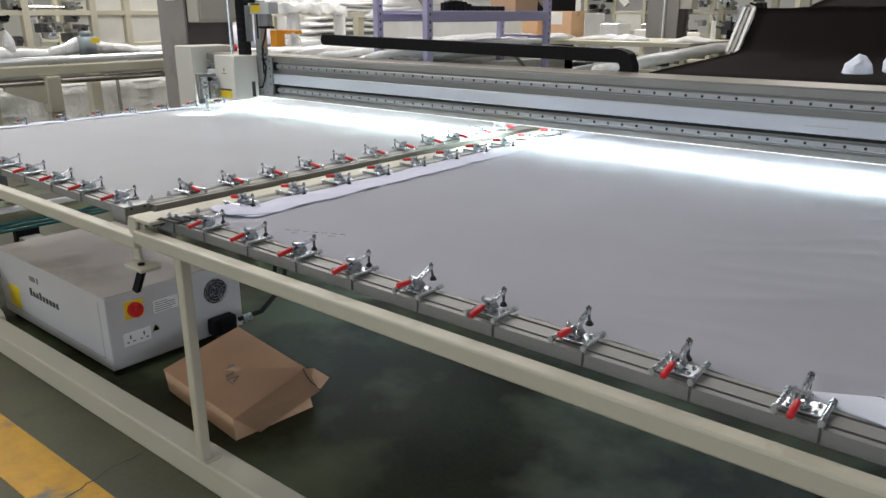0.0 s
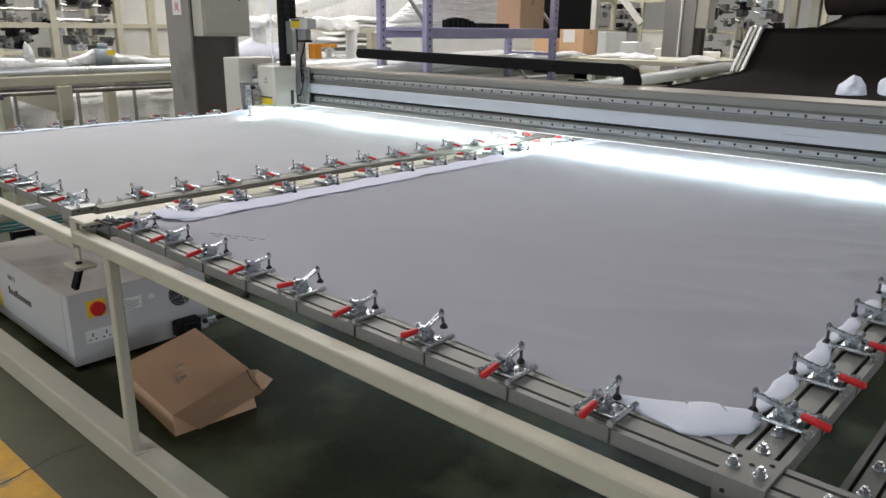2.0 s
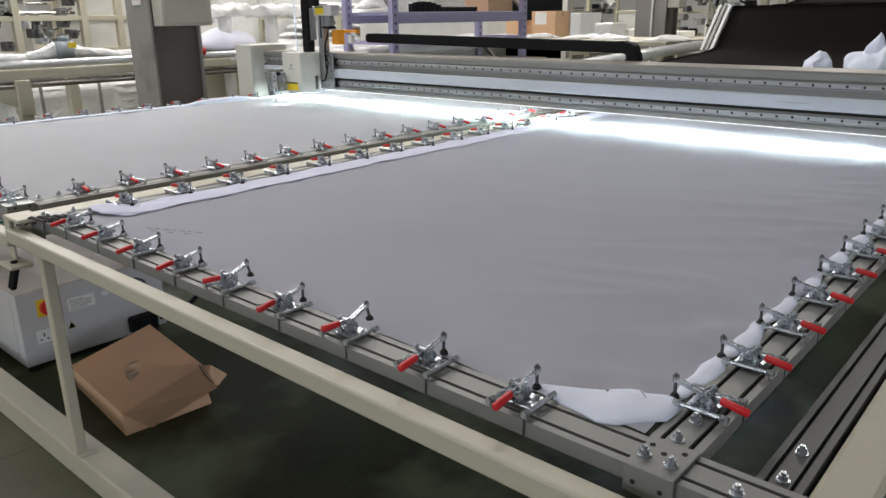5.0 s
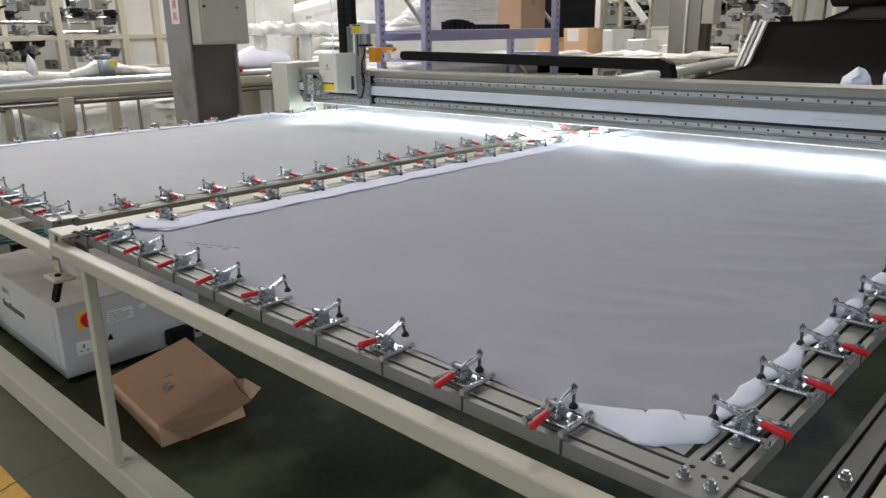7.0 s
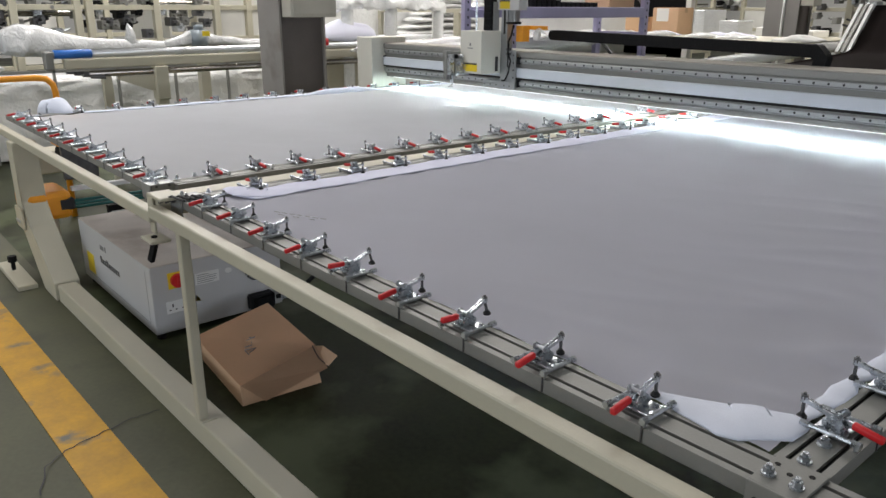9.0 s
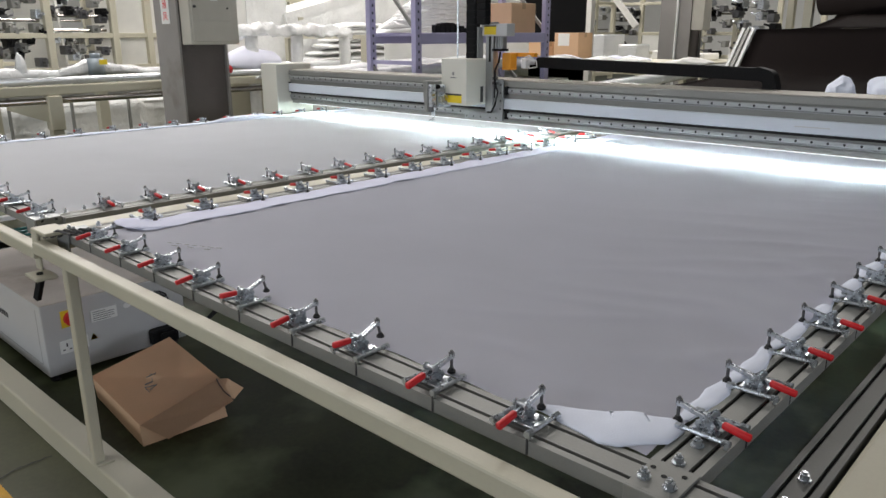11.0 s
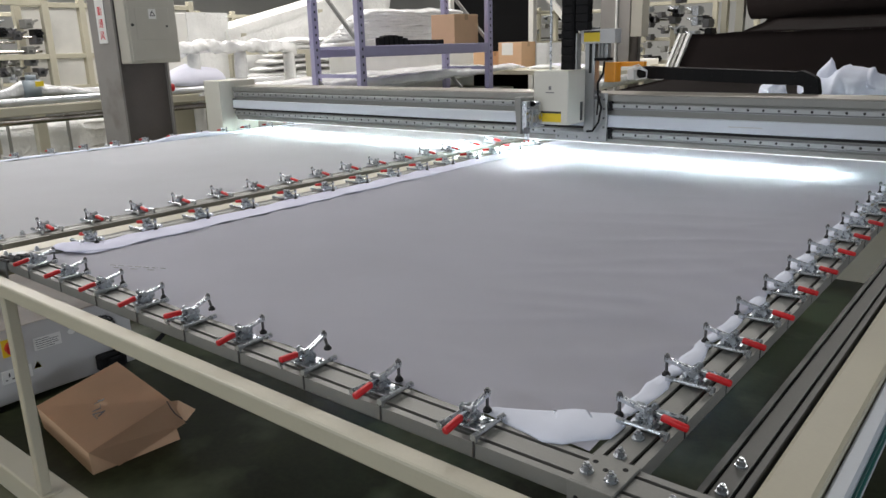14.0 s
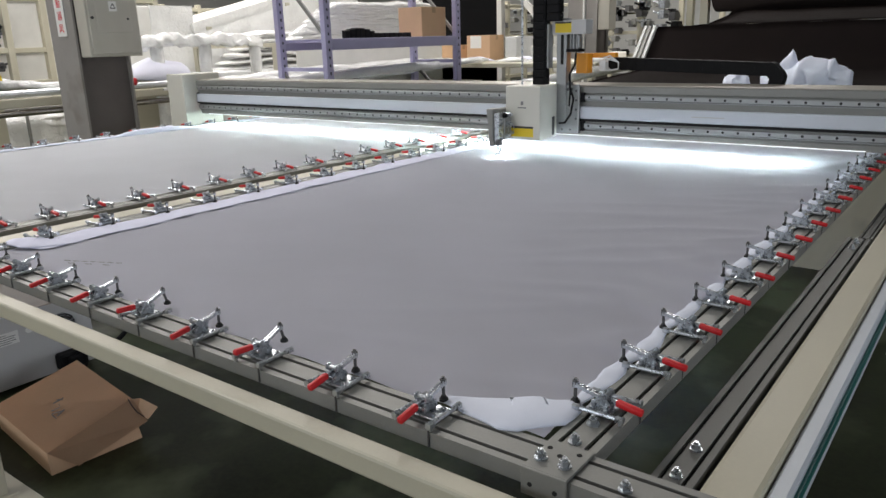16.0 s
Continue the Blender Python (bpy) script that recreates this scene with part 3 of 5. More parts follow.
part("edge_fold", lumpy(bmesh.new(), pts, [0.02 + 0.012 * random.random() for _ in pts], [0.035 if 12 <= k <= 14 else 0.006 + 0.008 * random.random() for k in range(22)], 21, 0.3, 12, 4, 10), M_PUFF, sl, "rolled white fabric edge", True)
part("corner_flap", lumpy(bmesh.new(), [(-4.95, 1.42, 0.872), (-4.86, 1.5, 0.872), (-4.72, 1.56, 0.87)], [0.05, 0.09, 0.03], [0.07, 0.085, 0.02], 31, 0.25, 16, 8, 9), M_PUFF, sl, "puffy white wadding at the corner", True)

# ---- gantry ----
gantry = thing("gantry", "aluminium gantry beam with guide rails and a glowing work light", "gantry")


def end_box(x0, x1):
    ob = part("end_box", B(x0, x1, 0.0, 0.36, 0.62, 1.275, bevel=0.008, seg=2), M_COVER, gantry, "cream sheet-metal end cover")
    return ob


eb = end_box(-5.10, -4.88)
part("carriage", B(-5.12, -4.93, 0.06, 0.3, 0.60, 0.66), M_DARKSTEEL, gantry)
part("strip_mount", B(-4.885, -4.862, 0.118, 0.16, 1.04, 1.125, bevel=0.003), M_BLACK, gantry, "black strip end mount")
part("beam", box(B(-4.88, 0.62, 0.135, 0.37, 0.975, 1.222, bevel=0.006), -4.88, 0.62, 0.122, 0.135, 1.185, 1.222, bevel=0.003), M_ALU_DULL, gantry, "dull aluminium box beam")
part("top_plate", B(-4.88, 0.62, 0.13, 0.38, 1.2235, 1.2275), M_BEAM_TOP, gantry)
part("cover_strip", B(-4.865, 0.62, 0.105, 0.134, 1.05, 1.115, bevel=0.004), M_STRIP, gantry, "pale blue-white cover strip")
for z in (1.165, 1.012):
    gr = part("guide_rail", box(B(-4.86, 0.62, 0.112, 0.134, z - 0.013, z + 0.013, bevel=0.003), -4.86, 0.62, 0.12, 0.134, z - 0.02, z - 0.016), M_ALU, gantry, "ground steel guide rail with bolt holes")
    hole = mesh_of("bolt_hole", R((0, 0.1118, 0), (0, 0.113, 0), 0.0066, 8), M_SLOT)
    for k in range(75):
        ob = new("bolt_hole", hole)
        ob.parent = gr
        ob.location = (-4.80 + 0.072 * k, 0.0, z)
# solid dark strip standing in for the shade below the cover strip
part("shadow_gap", B(-4.86, 0.62, 0.128, 0.1345, 1.034, 1.046), M_SLOT, gantry)
lh = part("led_housing", B(-4.84, 0.05, 0.175, 0.215, 0.9695, 0.9745), M_ALU, gantry)
part("led_strip", B(-4.66, -0.30, 0.170, 0.212, 0.950, 0.969), M_LED, lh, "glowing white led strip")
# added skirt: screens the strip from view and bounds its light
part("lamp_skirt", box(B(-4.84, 0.6, 0.121, 0.126, 0.956, 0.985), -4.84, 0.6, 0.126, 0.1345, 0.977, 0.985), M_ALU_DULL, gantry, "added thin aluminium skirt screening the led strip")
part("light_edge", B(-4.74, 0.0, 0.1185, 0.1205, 0.956, 0.960), M_EDGE, gantry, "glowing edge of the work light")
end_box(0.40, 0.62)
part("print_label", B(-0.78, -0.62, 0.1045, 0.105, 1.079, 1.084), M_CAB, gantry)

# ---- sewing head: its origin is the mounting plate's free edge ----
head = thing("sewing_head", "cream quilting head with sewing arm, riding along the gantry beam", "sewing head")
pl = part("mounting_plate", B(-0.13, 0.0, 0.088, 0.1, 0.975, 1.235, bevel=0.003), M_ALU, head, "bright mounting plate")
for z in (1.0, 1.05, 1.1, 1.15, 1.2):
    part("bolt", R((-0.018, 0.086, z), (-0.018, 0.09, z), 0.007, 6), M_DARKSTEEL, pl)
part("lower_plate", B(-0.32, 0.0, 0.085, 0.1, 0.972, 1.02, bevel=0.002), M_ALU, head)
for x in (-0.3, -0.24, -0.18, -0.1, -0.05):
    part("bolt", R((x, 0.083, 0.99), (x, 0.087, 0.99), 0.006, 6), M_DARKSTEEL, head)
# added block, out of sight, to cut the led light beside the head
part("lower_carriage", B(-0.30, -0.03, 0.136, 0.165, 0.962, 0.9735, bevel=0.003), M_DARKSTEEL, head, "added dark block under the beam, cutting the led light")
part("slider", B(0.002, 0.02, 0.1, 0.128, 1.14, 1.19, bevel=0.002), M_BLACK, head)
part("slider", B(0.002, 0.02, 0.1, 0.128, 0.985, 1.035, bevel=0.002), M_BLACK, head)
cv = part("cover", B(-0.34, -0.125, -0.118, 0.07, 0.95, 1.236, bevel=0.006, seg=2), M_COVER, head, "cream painted metal cover")
part("warning_label", B(-0.325, -0.165, -0.1195, -0.1182, 0.965, 1.022), M_YELLOW, cv, "yellow warning label")
part("label_bar", B(-0.325, -0.165, -0.1205, -0.1196, 1.011, 1.022), M_INK, cv)
part("logo_mark", box(B(-0.243, -0.228, -0.1192, -0.1182, 1.135, 1.155), -0.262, -0.21, -0.1192, -0.1182, 1.118, 1.124), M_GREYINK, cv)
part("cover_slot", B(-0.1258, -0.1235, 0.015, 0.042, 0.965, 1.065), M_INK, cv)
col = part("slide_column", B(-0.135, -0.075, 0.075, 0.13, 1.02, 1.58, bevel=0.003), M_ALU, head, "bright vertical slide")
part("slide_groove", B(-0.108, -0.092, 0.073, 0.0752, 1.34, 1.5), M_SLOT, col)
part("top_plate", B(-0.155, 0.045, 0.06, 0.14, 1.495, 1.57, bevel=0.003), M_CAB, head, "grey top plate")
part("warning_label", B(-0.135, -0.04, 0.0582, 0.0598, 1.505, 1.56), M_YELLOW, head, "yellow warning label")
part("label_bar", B(-0.135, -0.04, 0.0572, 0.0582, 1.552, 1.56), M_INK, head)
bm = B(-0.06, -0.005, 0.08, 0.13, 1.42, 1.495, bevel=0.006)
for x in (-0.05, -0.03, -0.012):
    rod(bm, (x, 0.075, 1.42), (x, 0.075, 1.495), 0.006, 8)
part("motor", bm, M_ALU, head, "silver servo motor")
part("motor_flange", B(-0.07, 0.005, 0.06, 0.13, 1.405, 1.42), M_BLACK, head)
part("tray_bracket", box(B(-0.045, 0.02, 0.13, 0.2, 1.29, 1.395, bevel=0.003), -0.045, 0.15, 0.2, 0.24, 1.37, 1.395, bevel=0.002), M_ORANGE, head, "orange painted cable bracket")
part("connector", B(0.06, 0.1, 0.19, 0.23, 1.30, 1.36, bevel=0.004), M_WHITE, head, "white connector block")
bm = bmesh.new()
for k in range(3):
    pipe(bm, [(0.08, 0.2, 1.345 + 0.012 * k), (0.13, 0.18, 1.36 + 0.01 * k), (0.17, 0.2, 1.345), (0.16, 0.22, 1.31), (0.10, 0.22, 1.30)], 0.0035, 6)
part("cables", bm, M_WHITE, head, "thin pale cables")
bm = pipe(bmesh.new(), [(-0.02, 0.08, 1.4), (-0.015, 0.06, 1.34), (-0.045, 0.06, 1.29), (-0.04, 0.055, 1.22), (-0.02, 0.06, 1.16), (-0.03, 0.05, 1.08), (-0.07, 0.06, 1.03), (-0.11, 0.07, 1.025)], 0.006, 8)
pipe(bm, [(-0.05, 0.07, 1.28), (-0.035, 0.05, 1.2), (-0.045, 0.06, 1.12)], 0.005, 8)
part("cable", bm, M_BLACK, head, "black cable")
for z in (1.24, 1.21):
    part("gland", B(-0.06, -0.035, 0.055, 0.08, z - 0.008, z + 0.008), M_DARKSTEEL, head)
# vertical cable chain, link by link
for k in range(-4, 16):
    z = 1.335 + 0.042 * k
    e = 0.001 * (k % 2)
    bm = B(-0.25 - e, -0.172 + e, 0.015 - e, 0.07, z - 0.0225, z + 0.0225, bevel=0.005)
    for q in (-0.234, -0.188):
        rod(bm, (q, 0.010, z), (q, 0.016, z), 0.006, 8)
    box(bm, -0.24, -0.182, 0.012, 0.015, z - 0.01, z + 0.01)
    part("chain_link", bm, M_BLACK, head)
    if z > 1.56:
        part("chain_link", B(-0.165 - e, -0.09 + e, 0.015 - e, 0.07, z - 0.0225, z + 0.0225, bevel=0.005), M_BLACK, head)
part("chain_guide", B(-0.169, -0.16, 0.03, 0.08, 1.322, 1.55), M_ALU, head)
part("thread_rod", R((-0.305, 0.0, 1.20), (-0.305, 0.0, 2.05), 0.006, 8), M_STEEL, head, "thin vertical steel rod")
# sewing arm: slides up and down on the head
bm = B(-0.335, -0.292, -0.39, -0.328, 0.925, 1.122, bevel=0.005, seg=2)
for v in bm.verts:
    if v.co.z < 1.0 and v.co.x < -0.32:
        v.co.x += 0.016
box(bm, -0.33, -0.30, -0.335, -0.119, 1.06, 1.118, bevel=0.006, seg=2)
arm = part("sewing_arm", bm, M_ALU_DULL, head, "grey cast sewing arm")
bm = B(-0.290, -0.262, -0.382, -0.338, 0.945, 1.10, bevel=0.003)
for z in (0.96, 0.99, 1.02, 1.06):
    rod(bm, (-0.262, -0.36, z), (-0.25, -0.36, z), 0.008, 8)
part("thread_guide_block", bm, M_STEEL, arm, "steel thread guides")
part("drive_block", box(B(-0.298, -0.258, -0.330, -0.20, 0.955, 1.07, bevel=0.004), -0.29, -0.262, -0.20, -0.119, 0.985, 1.05, bevel=0.003), M_ALU, arm, "bright aluminium drive block")
part("tension_knob", rod(R((-0.258, -0.30, 1.035), (-0.238, -0.30, 1.035), 0.018, 12), (-0.238, -0.30, 1.035), (-0.228, -0.30, 1.035), 0.012, 10), M_STEEL, arm)
for y, z, r in ((-0.33, 1.085, 0.014), (-0.28, 1.085, 0.012), (-0.23, 1.09, 0.016), (-0.26, 0.985, 0.012), (-0.21, 1.02, 0.014), (-0.31, 0.975, 0.01)):
    part("guide_knob", rod(R((-0.30, y, z), (-0.25, y, z), r, 10), (-0.25, y, z), (-0.24, y, z), r * 0.6, 8), M_BLACK if r > 0.0125 else M_STEEL, arm)
part("thread_hoop", pipe(bmesh.new(), [(-0.24, -0.29 + 0.03 * math.cos(a * 0.5), 1.01 + 0.03 * math.sin(a * 0.5)) for a in range(13)], 0.0022, 5), M_STEEL, arm)
part("needle_bar", rod(R((-0.285, -0.352, 0.975), (-0.285, -0.352, 0.905), 0.006, 8), (-0.285, -0.352, 0.905), (-0.285, -0.352, 0.872), 0.0016, 6), M_STEEL, arm, "steel needle bar")
bm = R((-0.268, -0.352, 0.975), (-0.268, -0.352, 0.895), 0.005, 8)
pipe(bm, [(-0.268, -0.352, 0.9), (-0.272, -0.366, 0.885), (-0.285, -0.376, 0.878), (-0.298, -0.366, 0.878), (-0.298, -0.34, 0.878), (-0.285, -0.33, 0.878)], 0.003, 6)
part("presser_foot", bm, M_STEEL, arm, "hooped steel presser foot")
bm = bmesh.new()
bmesh.ops.create_cone(bm, cap_ends=False, segments=20, radius1=0.019, radius2=0.016, depth=0.024, matrix=Matrix.Translation((-0.245, -0.404, 0.947)))
lamp_shade = part("lamp_shade", rod(bm, (-0.245, -0.404, 0.959), (-0.245, -0.404, 0.965), 0.016, 20), M_DARKSTEEL, arm)
part("work_lamp", R((-0.245, -0.404, 0.945), (-0.245, -0.404, 0.9485), 0.012, 16), M_SPOT, arm, "glowing work lamp")
for piece in [arm, *arm.children]:
    piece.data.transform(Matrix.Translation((-0.045, 0.14, 0)))

# ---- cable chain lying along the beam ----
chain = thing("cable_chain", "black plastic cable chain looping along the gantry beam", "cable chain")
LINKS, PITCH = 56, 0.052
first = None
for k in range(LINKS):
    if first is None:
        bm = B(-0.026, 0.026, -0.035, 0.035, -0.033, 0.033)
        for q, e in ((-0.026, 0.0008), (0.026, 0.0)):
            rod(bm, (q, -0.0346 - e, 0), (q, 0.0346 + e, 0), 0.0324 + e, 18)
        box(bm, -0.008, 0.008, -0.0365, 0.0365, -0.02, 0.02)
        first = mesh_of("chain_link", bm, M_BLACK)
    ob = new("chain_link", first)
    ob.parent = chain

# ---- cabinet under the bench ----
cab = thing("control_cabinet", "grey steel control cabinet with red main switch, standing under the bench", "cabinet")
part("body", B(-4.055, -2.93, 1.335, 2.0, 0.03, 0.365, bevel=0.006, seg=2), M_CAB, cab)
part("lid", B(-4.053, -2.932, 1.337, 1.998, 0.3655, 0.369), M_CAB_TOP, cab, "dusty brownish top")
for x in (-3.98, -2.965):
    for y in (1.37, 1.94):
        part("foot", rod(R((x, y, 0.0), (x, y, 0.012), 0.022, 12), (x, y, 0.012), (x, y, 0.03), 0.01, 8), M_RUBBER, cab, "black foot")
part("switch_plate", B(-2.93, -2.926, 1.415, 1.50, 0.245, 0.325, bevel=0.001), M_YELLOW, cab, "yellow switch plate")
bm = R((-2.926, 1.458, 0.285), (-2.905, 1.458, 0.285), 0.033, 16)
box(bm, -2.905, -2.895, 1.45, 1.466, 0.255, 0.315, 0.003)
part("main_switch", bm, M_RED, cab, "red rotary main switch")
soc = part("socket_plate", B(-2.93, -2.925, 1.395, 1.52, 0.125, 0.185, bevel=0.001), M_WHITE, cab, "white twin socket")
for y in (1.425, 1.487):
    bm = B(-2.9255, -2.9235, y - 0.003, y + 0.003, 0.155, 0.172)
    for q in (-1, 1):
        box(bm, -2.9255, -2.9235, y + q * 0.014 - 0.005, y + q * 0.014 + 0.005, 0.14, 0.145)
    part("socket_hole", bm, M_INK, soc)
part("name_plate", B(-2.93, -2.927, 1.545, 1.665, 0.235, 0.292), M_WHITE, cab, "white rating plate")
bm = bmesh.new()
for i, w in enumerate((0.06, 0.1, 0.095, 0.1, 0.08)):
    box(bm, -2.927, -2.9262, 1.553, 1.553 + w, 0.281 - 0.01 * i, 0.284 - 0.01 * i)
part("plate_lines", bm, M_GREYINK, cab)
bm = R((-2.93, 0, 0), (-2.9275, 0, 0), 0.018, 20)
bmesh.ops.transform(bm, matrix=Matrix.Translation((0, 1.715, 0.275)) @ Matrix.Diagonal((1, 1, 0.7, 1)), verts=bm.verts)
part("oval_sticker", bm, M_WHITE, cab)
bm = bmesh.new()
va, vb, vc = bm.verts.new((-2.926, 1.53, 0.155)), bm.verts.new((-2.926, 1.562, 0.155)), bm.verts.new((-2.926, 1.546, 0.185))
f = bm.faces.new((va, vb, vc))
bmesh.ops.solidify(bm, geom=[f], thickness=0.002)
part("warning_triangle", bm, M_YELLOW, cab, "yellow warning triangle")
fan = part("fan_opening", R((-2.93, 1.86, 0.25), (-2.926, 1.86, 0.25), 0.06, 24), M_INK, cab, "dark round fan opening")
bm = bmesh.new()
for k in range(6):
    a = k * math.pi / 3
    slab(bm, (-2.922, 1.86, 0.25), (-2.922, 1.86 + 0.052 * math.cos(a), 0.25 + 0.052 * math.sin(a)), 0.003, 0.018)
part("fan_blade", bm, M_DARKSTEEL, fan)
bm = bmesh.new()
for r in (0.02, 0.035, 0.05, 0.06):
    pipe(bm, [(-2.918, 1.86 + r * math.cos(2 * math.pi * k / 20), 0.25 + r * math.sin(2 * math.pi * k / 20)) for k in range(21)], 0.0014, 5)
for a in (0.4, 2.0, 3.5, 5.1):
    slab(bm, (-2.918, 1.86, 0.25), (-2.918, 1.86 + 0.06 * math.cos(a), 0.25 + 0.06 * math.sin(a)), 0.003, 0.003)
part("fan_guard", bm, M_STEEL, fan, "chrome fan guard")
pg = part("power_plug", box(B(-2.93, -2.87, 1.80, 1.93, 0.045, 0.125, bevel=0.008), -2.87, -2.845, 1.83, 1.91, 0.058, 0.112, bevel=0.006), M_BLACK, cab, "black multi-pin connector")
part("power_cable", pipe(bmesh.new(), [(-2.86, 1.93, 0.10), (-2.84, 2.05, 0.11), (-2.85, 2.2, 0.2), (-2.95, 2.3, 0.28), (-3.1, 2.35, 0.25), (-3.2, 2.4, 0.02)], 0.012, 8), M_BLACK, cab, "black power cable")
part("cable_gland", R((-2.85, 1.95, 0.10), (-2.842, 1.99, 0.105), 0.018, 10), M_STEEL, cab)
part("yellow_sticker", B(-3.955, -3.835, 1.3335, 1.335, 0.085, 0.20), M_YELLOW, cab, "yellow warning sticker")
part("logo_mark", box(B(-3.68, -3.62, 1.3335, 1.335, 0.275, 0.30), -3.60, -3.585, 1.3335, 1.335, 0.275, 0.305), M_GREYINK, cab)
bm = bmesh.new()
for i in range(9):
    box(bm, -3.70 + 0.035 * i, -3.70 + 0.035 * i + 0.024, 1.3335, 1.335, 0.195, 0.222 + (0.012 if i in (0, 3) else 0))
part("logo_bar", bm, M_INK, cab)
part("door_seam", box(B(-4.02, -2.99, 1.3342, 1.3352, 0.075, 0.077), -2.992, -2.99, 1.3342, 1.3352, 0.075, 0.34), M_GREYINK, cab)

# ---- cardboard box ----
def block(bm, base, top, cuts=3, wave=0.003):
    """A six-sided body from four floor corners and four top corners, slightly buckled."""
    b, t = [bm.verts.new(p) for p in base], [bm.verts.new(p) for p in top]
    bm.faces.new(b[::-1])
    bm.faces.new(t)
    for i in range(4):
        bm.faces.new((b[i], b[(i + 1) % 4], t[(i + 1) % 4], t[i]))
    bmesh.ops.subdivide_edges(bm, edges=list(bm.edges), cuts=cuts, use_grid_fill=True)
    for v in bm.verts:
        if v.co.z > 0.01:
            v.co += noise.noise_vector(v.co * 6) * wave
    return bm


def panel(pts, thick=0.004):
    bm = bmesh.new()
    f = bm.faces.new([bm.verts.new(p) for p in pts])
    bmesh.ops.solidify(bm, geom=[f], thickness=thick)
    return bm


ct = thing("carton", "dented brown cardboard box with one flap ajar, on the floor", "cardboard box", m=pose(-2.11, 1.375, 0, 0, 0, 0))
part("body", block(bmesh.new(), ((-0.54, 0.05, 0), (-0.006, 0.0, 0), (0.022, 0.345, 0), (-0.505, 0.393, 0)), ((-0.545, 0.04, 0.098), (-0.006, -0.003, 0.094), (-0.004, 0.33, 0.168), (-0.495, 0.375, 0.188))), M_CARD, ct)
part("lid_panel", panel(((-0.548, 0.038, 0.100), (0.002, -0.006, 0.097), (0.006, 0.333, 0.173), (-0.497, 0.379, 0.192)), 0.003), M_CARD, ct)
part("side_flap", panel(((0.003, -0.006, 0.097), (0.008, 0.333, 0.173), (0.050, 0.362, 0.074), (0.026, 0.085, 0.008))), M_CARD, ct, "folded-over side flap")
part("flap", panel(((0.004, 0.318, 0.172), (0.020, 0.362, 0.165), (0.058, 0.408, 0.118), (0.052, 0.365, 0.082), (0.022, 0.335, 0.105))), M_CARD, ct, "bent carton flap")
part("fold_gap", pipe(bmesh.new(), [(0.008, 0.318, 0.176), (0.022, 0.322, 0.150), (0.034, 0.332, 0.122), (0.046, 0.352, 0.096)], 0.0022, 6), M_INK, ct, "dark gap behind the flap")
bm = bmesh.new()
for x, y, dx, dy in ((-0.30, 0.185, 0.022, 0.012), (-0.29, 0.165, 0.006, 0.04), (-0.262, 0.175, 0.018, -0.006), (-0.245, 0.135, 0.01, 0.03), (-0.225, 0.125, 0.026, 0.034), (-0.20, 0.165, 0.012, -0.035), (-0.175, 0.12, -0.04, 0.004)):
    zz = [0.102 + 0.235 * max(0.0, q - 0.02) for q in (y, y + dy)]
    slab(bm, (x, y, zz[0]), (x + dx, y + dy, zz[1]), 0.0016, 0.004)
part("pen_marks", bm, M_GREYINK, ct, "handwritten pen strokes")

# ---- under the table, far end ----
og = thing("cable_guide", "orange cable guide with teal hoses under the bench", "cable guide")
part("guide_body", B(-4.58, -4.26, 1.13, 1.37, 0.32, 0.485, bevel=0.03, seg=2), M_ORANGE, og)
part("guide_slot", B(-4.31, -4.255, 1.30, 1.385, 0.37, 0.44, bevel=0.01), M_RUBBER, og)
for k in range(3):
    part("hose", pipe(bmesh.new(), [(-4.29, 1.34, 0.375 + 0.02 * k), (-4.33, 1.8, 0.36 + 0.02 * k), (-4.36, 2.6, 0.37 + 0.02 * k), (-4.36, 3.6, 0.38 + 0.02 * k)], 0.009, 6), M_TEAL, og, "teal air hose")
part("guide_bar", B(-4.40, -4.36, 1.4, 3.8, 0.455, 0.48), M_WHITE, og)
part("mount_leg", B(-4.5, -4.44, 1.24, 1.32, 0.0, 0.34), M_BEIGE, og)
mt = thing("drive_motor", "black drive motor hanging under the bench", "motor")
part("body", R((-4.75, 1.5, 0.63), (-4.5, 1.5, 0.63), 0.075, 16), M_BLACK, mt)
part("flange", B(-4.52, -4.48, 1.4, 1.6, 0.5, 0.80, bevel=0.004), M_DARKSTEEL, mt)
part("bracket", B(-4.7, -4.5, 1.4, 1.6, 0.70, 0.842), M_ORANGE, mt, "orange motor bracket")
sb = thing("slide_block", "aluminium slide block on the floor", "machine part")
part("body", B(-4.9, -4.25, 1.75, 1.87, 0.0, 0.16, bevel=0.005), M_ALU_DULL, sb)
part("clamp_head", B(-4.95, -4.9, 1.74, 1.88, 0.0, 0.2), M_BLACK, sb)
og2 = thing("guard_rail", "bent orange tube handrail beside the bench", "handrail")
part("tube", pipe(bmesh.new(), [(-5.55, 1.0, 1.03), (-5.55, 1.55, 1.03), (-5.55, 1.62, 1.02), (-5.55, 1.66, 0.98), (-5.55, 1.67, 0.92), (-5.55, 1.67, 0.0)], 0.022, 10), M_ORANGE, og2, smooth=True)
part("tube", pipe(bmesh.new(), [(-5.55, 0.9, 1.03), (-5.55, 0.9, 0.0)], 0.022, 10), M_ORANGE, og2, smooth=True)
pn = thing("control_desk", "pale control panel on a stand past the bench end", "control panel")
bm = slab(bmesh.new(), (-5.31, 0.98, 1.0), (-5.31, 1.30, 1.13), 0.3, 0.02)
part("panel", bm, M_PANEL, pn)
part("stand", B(-5.33, -5.29, 1.0, 1.04, 0.0, 1.02), M_DARKSTEEL, pn)


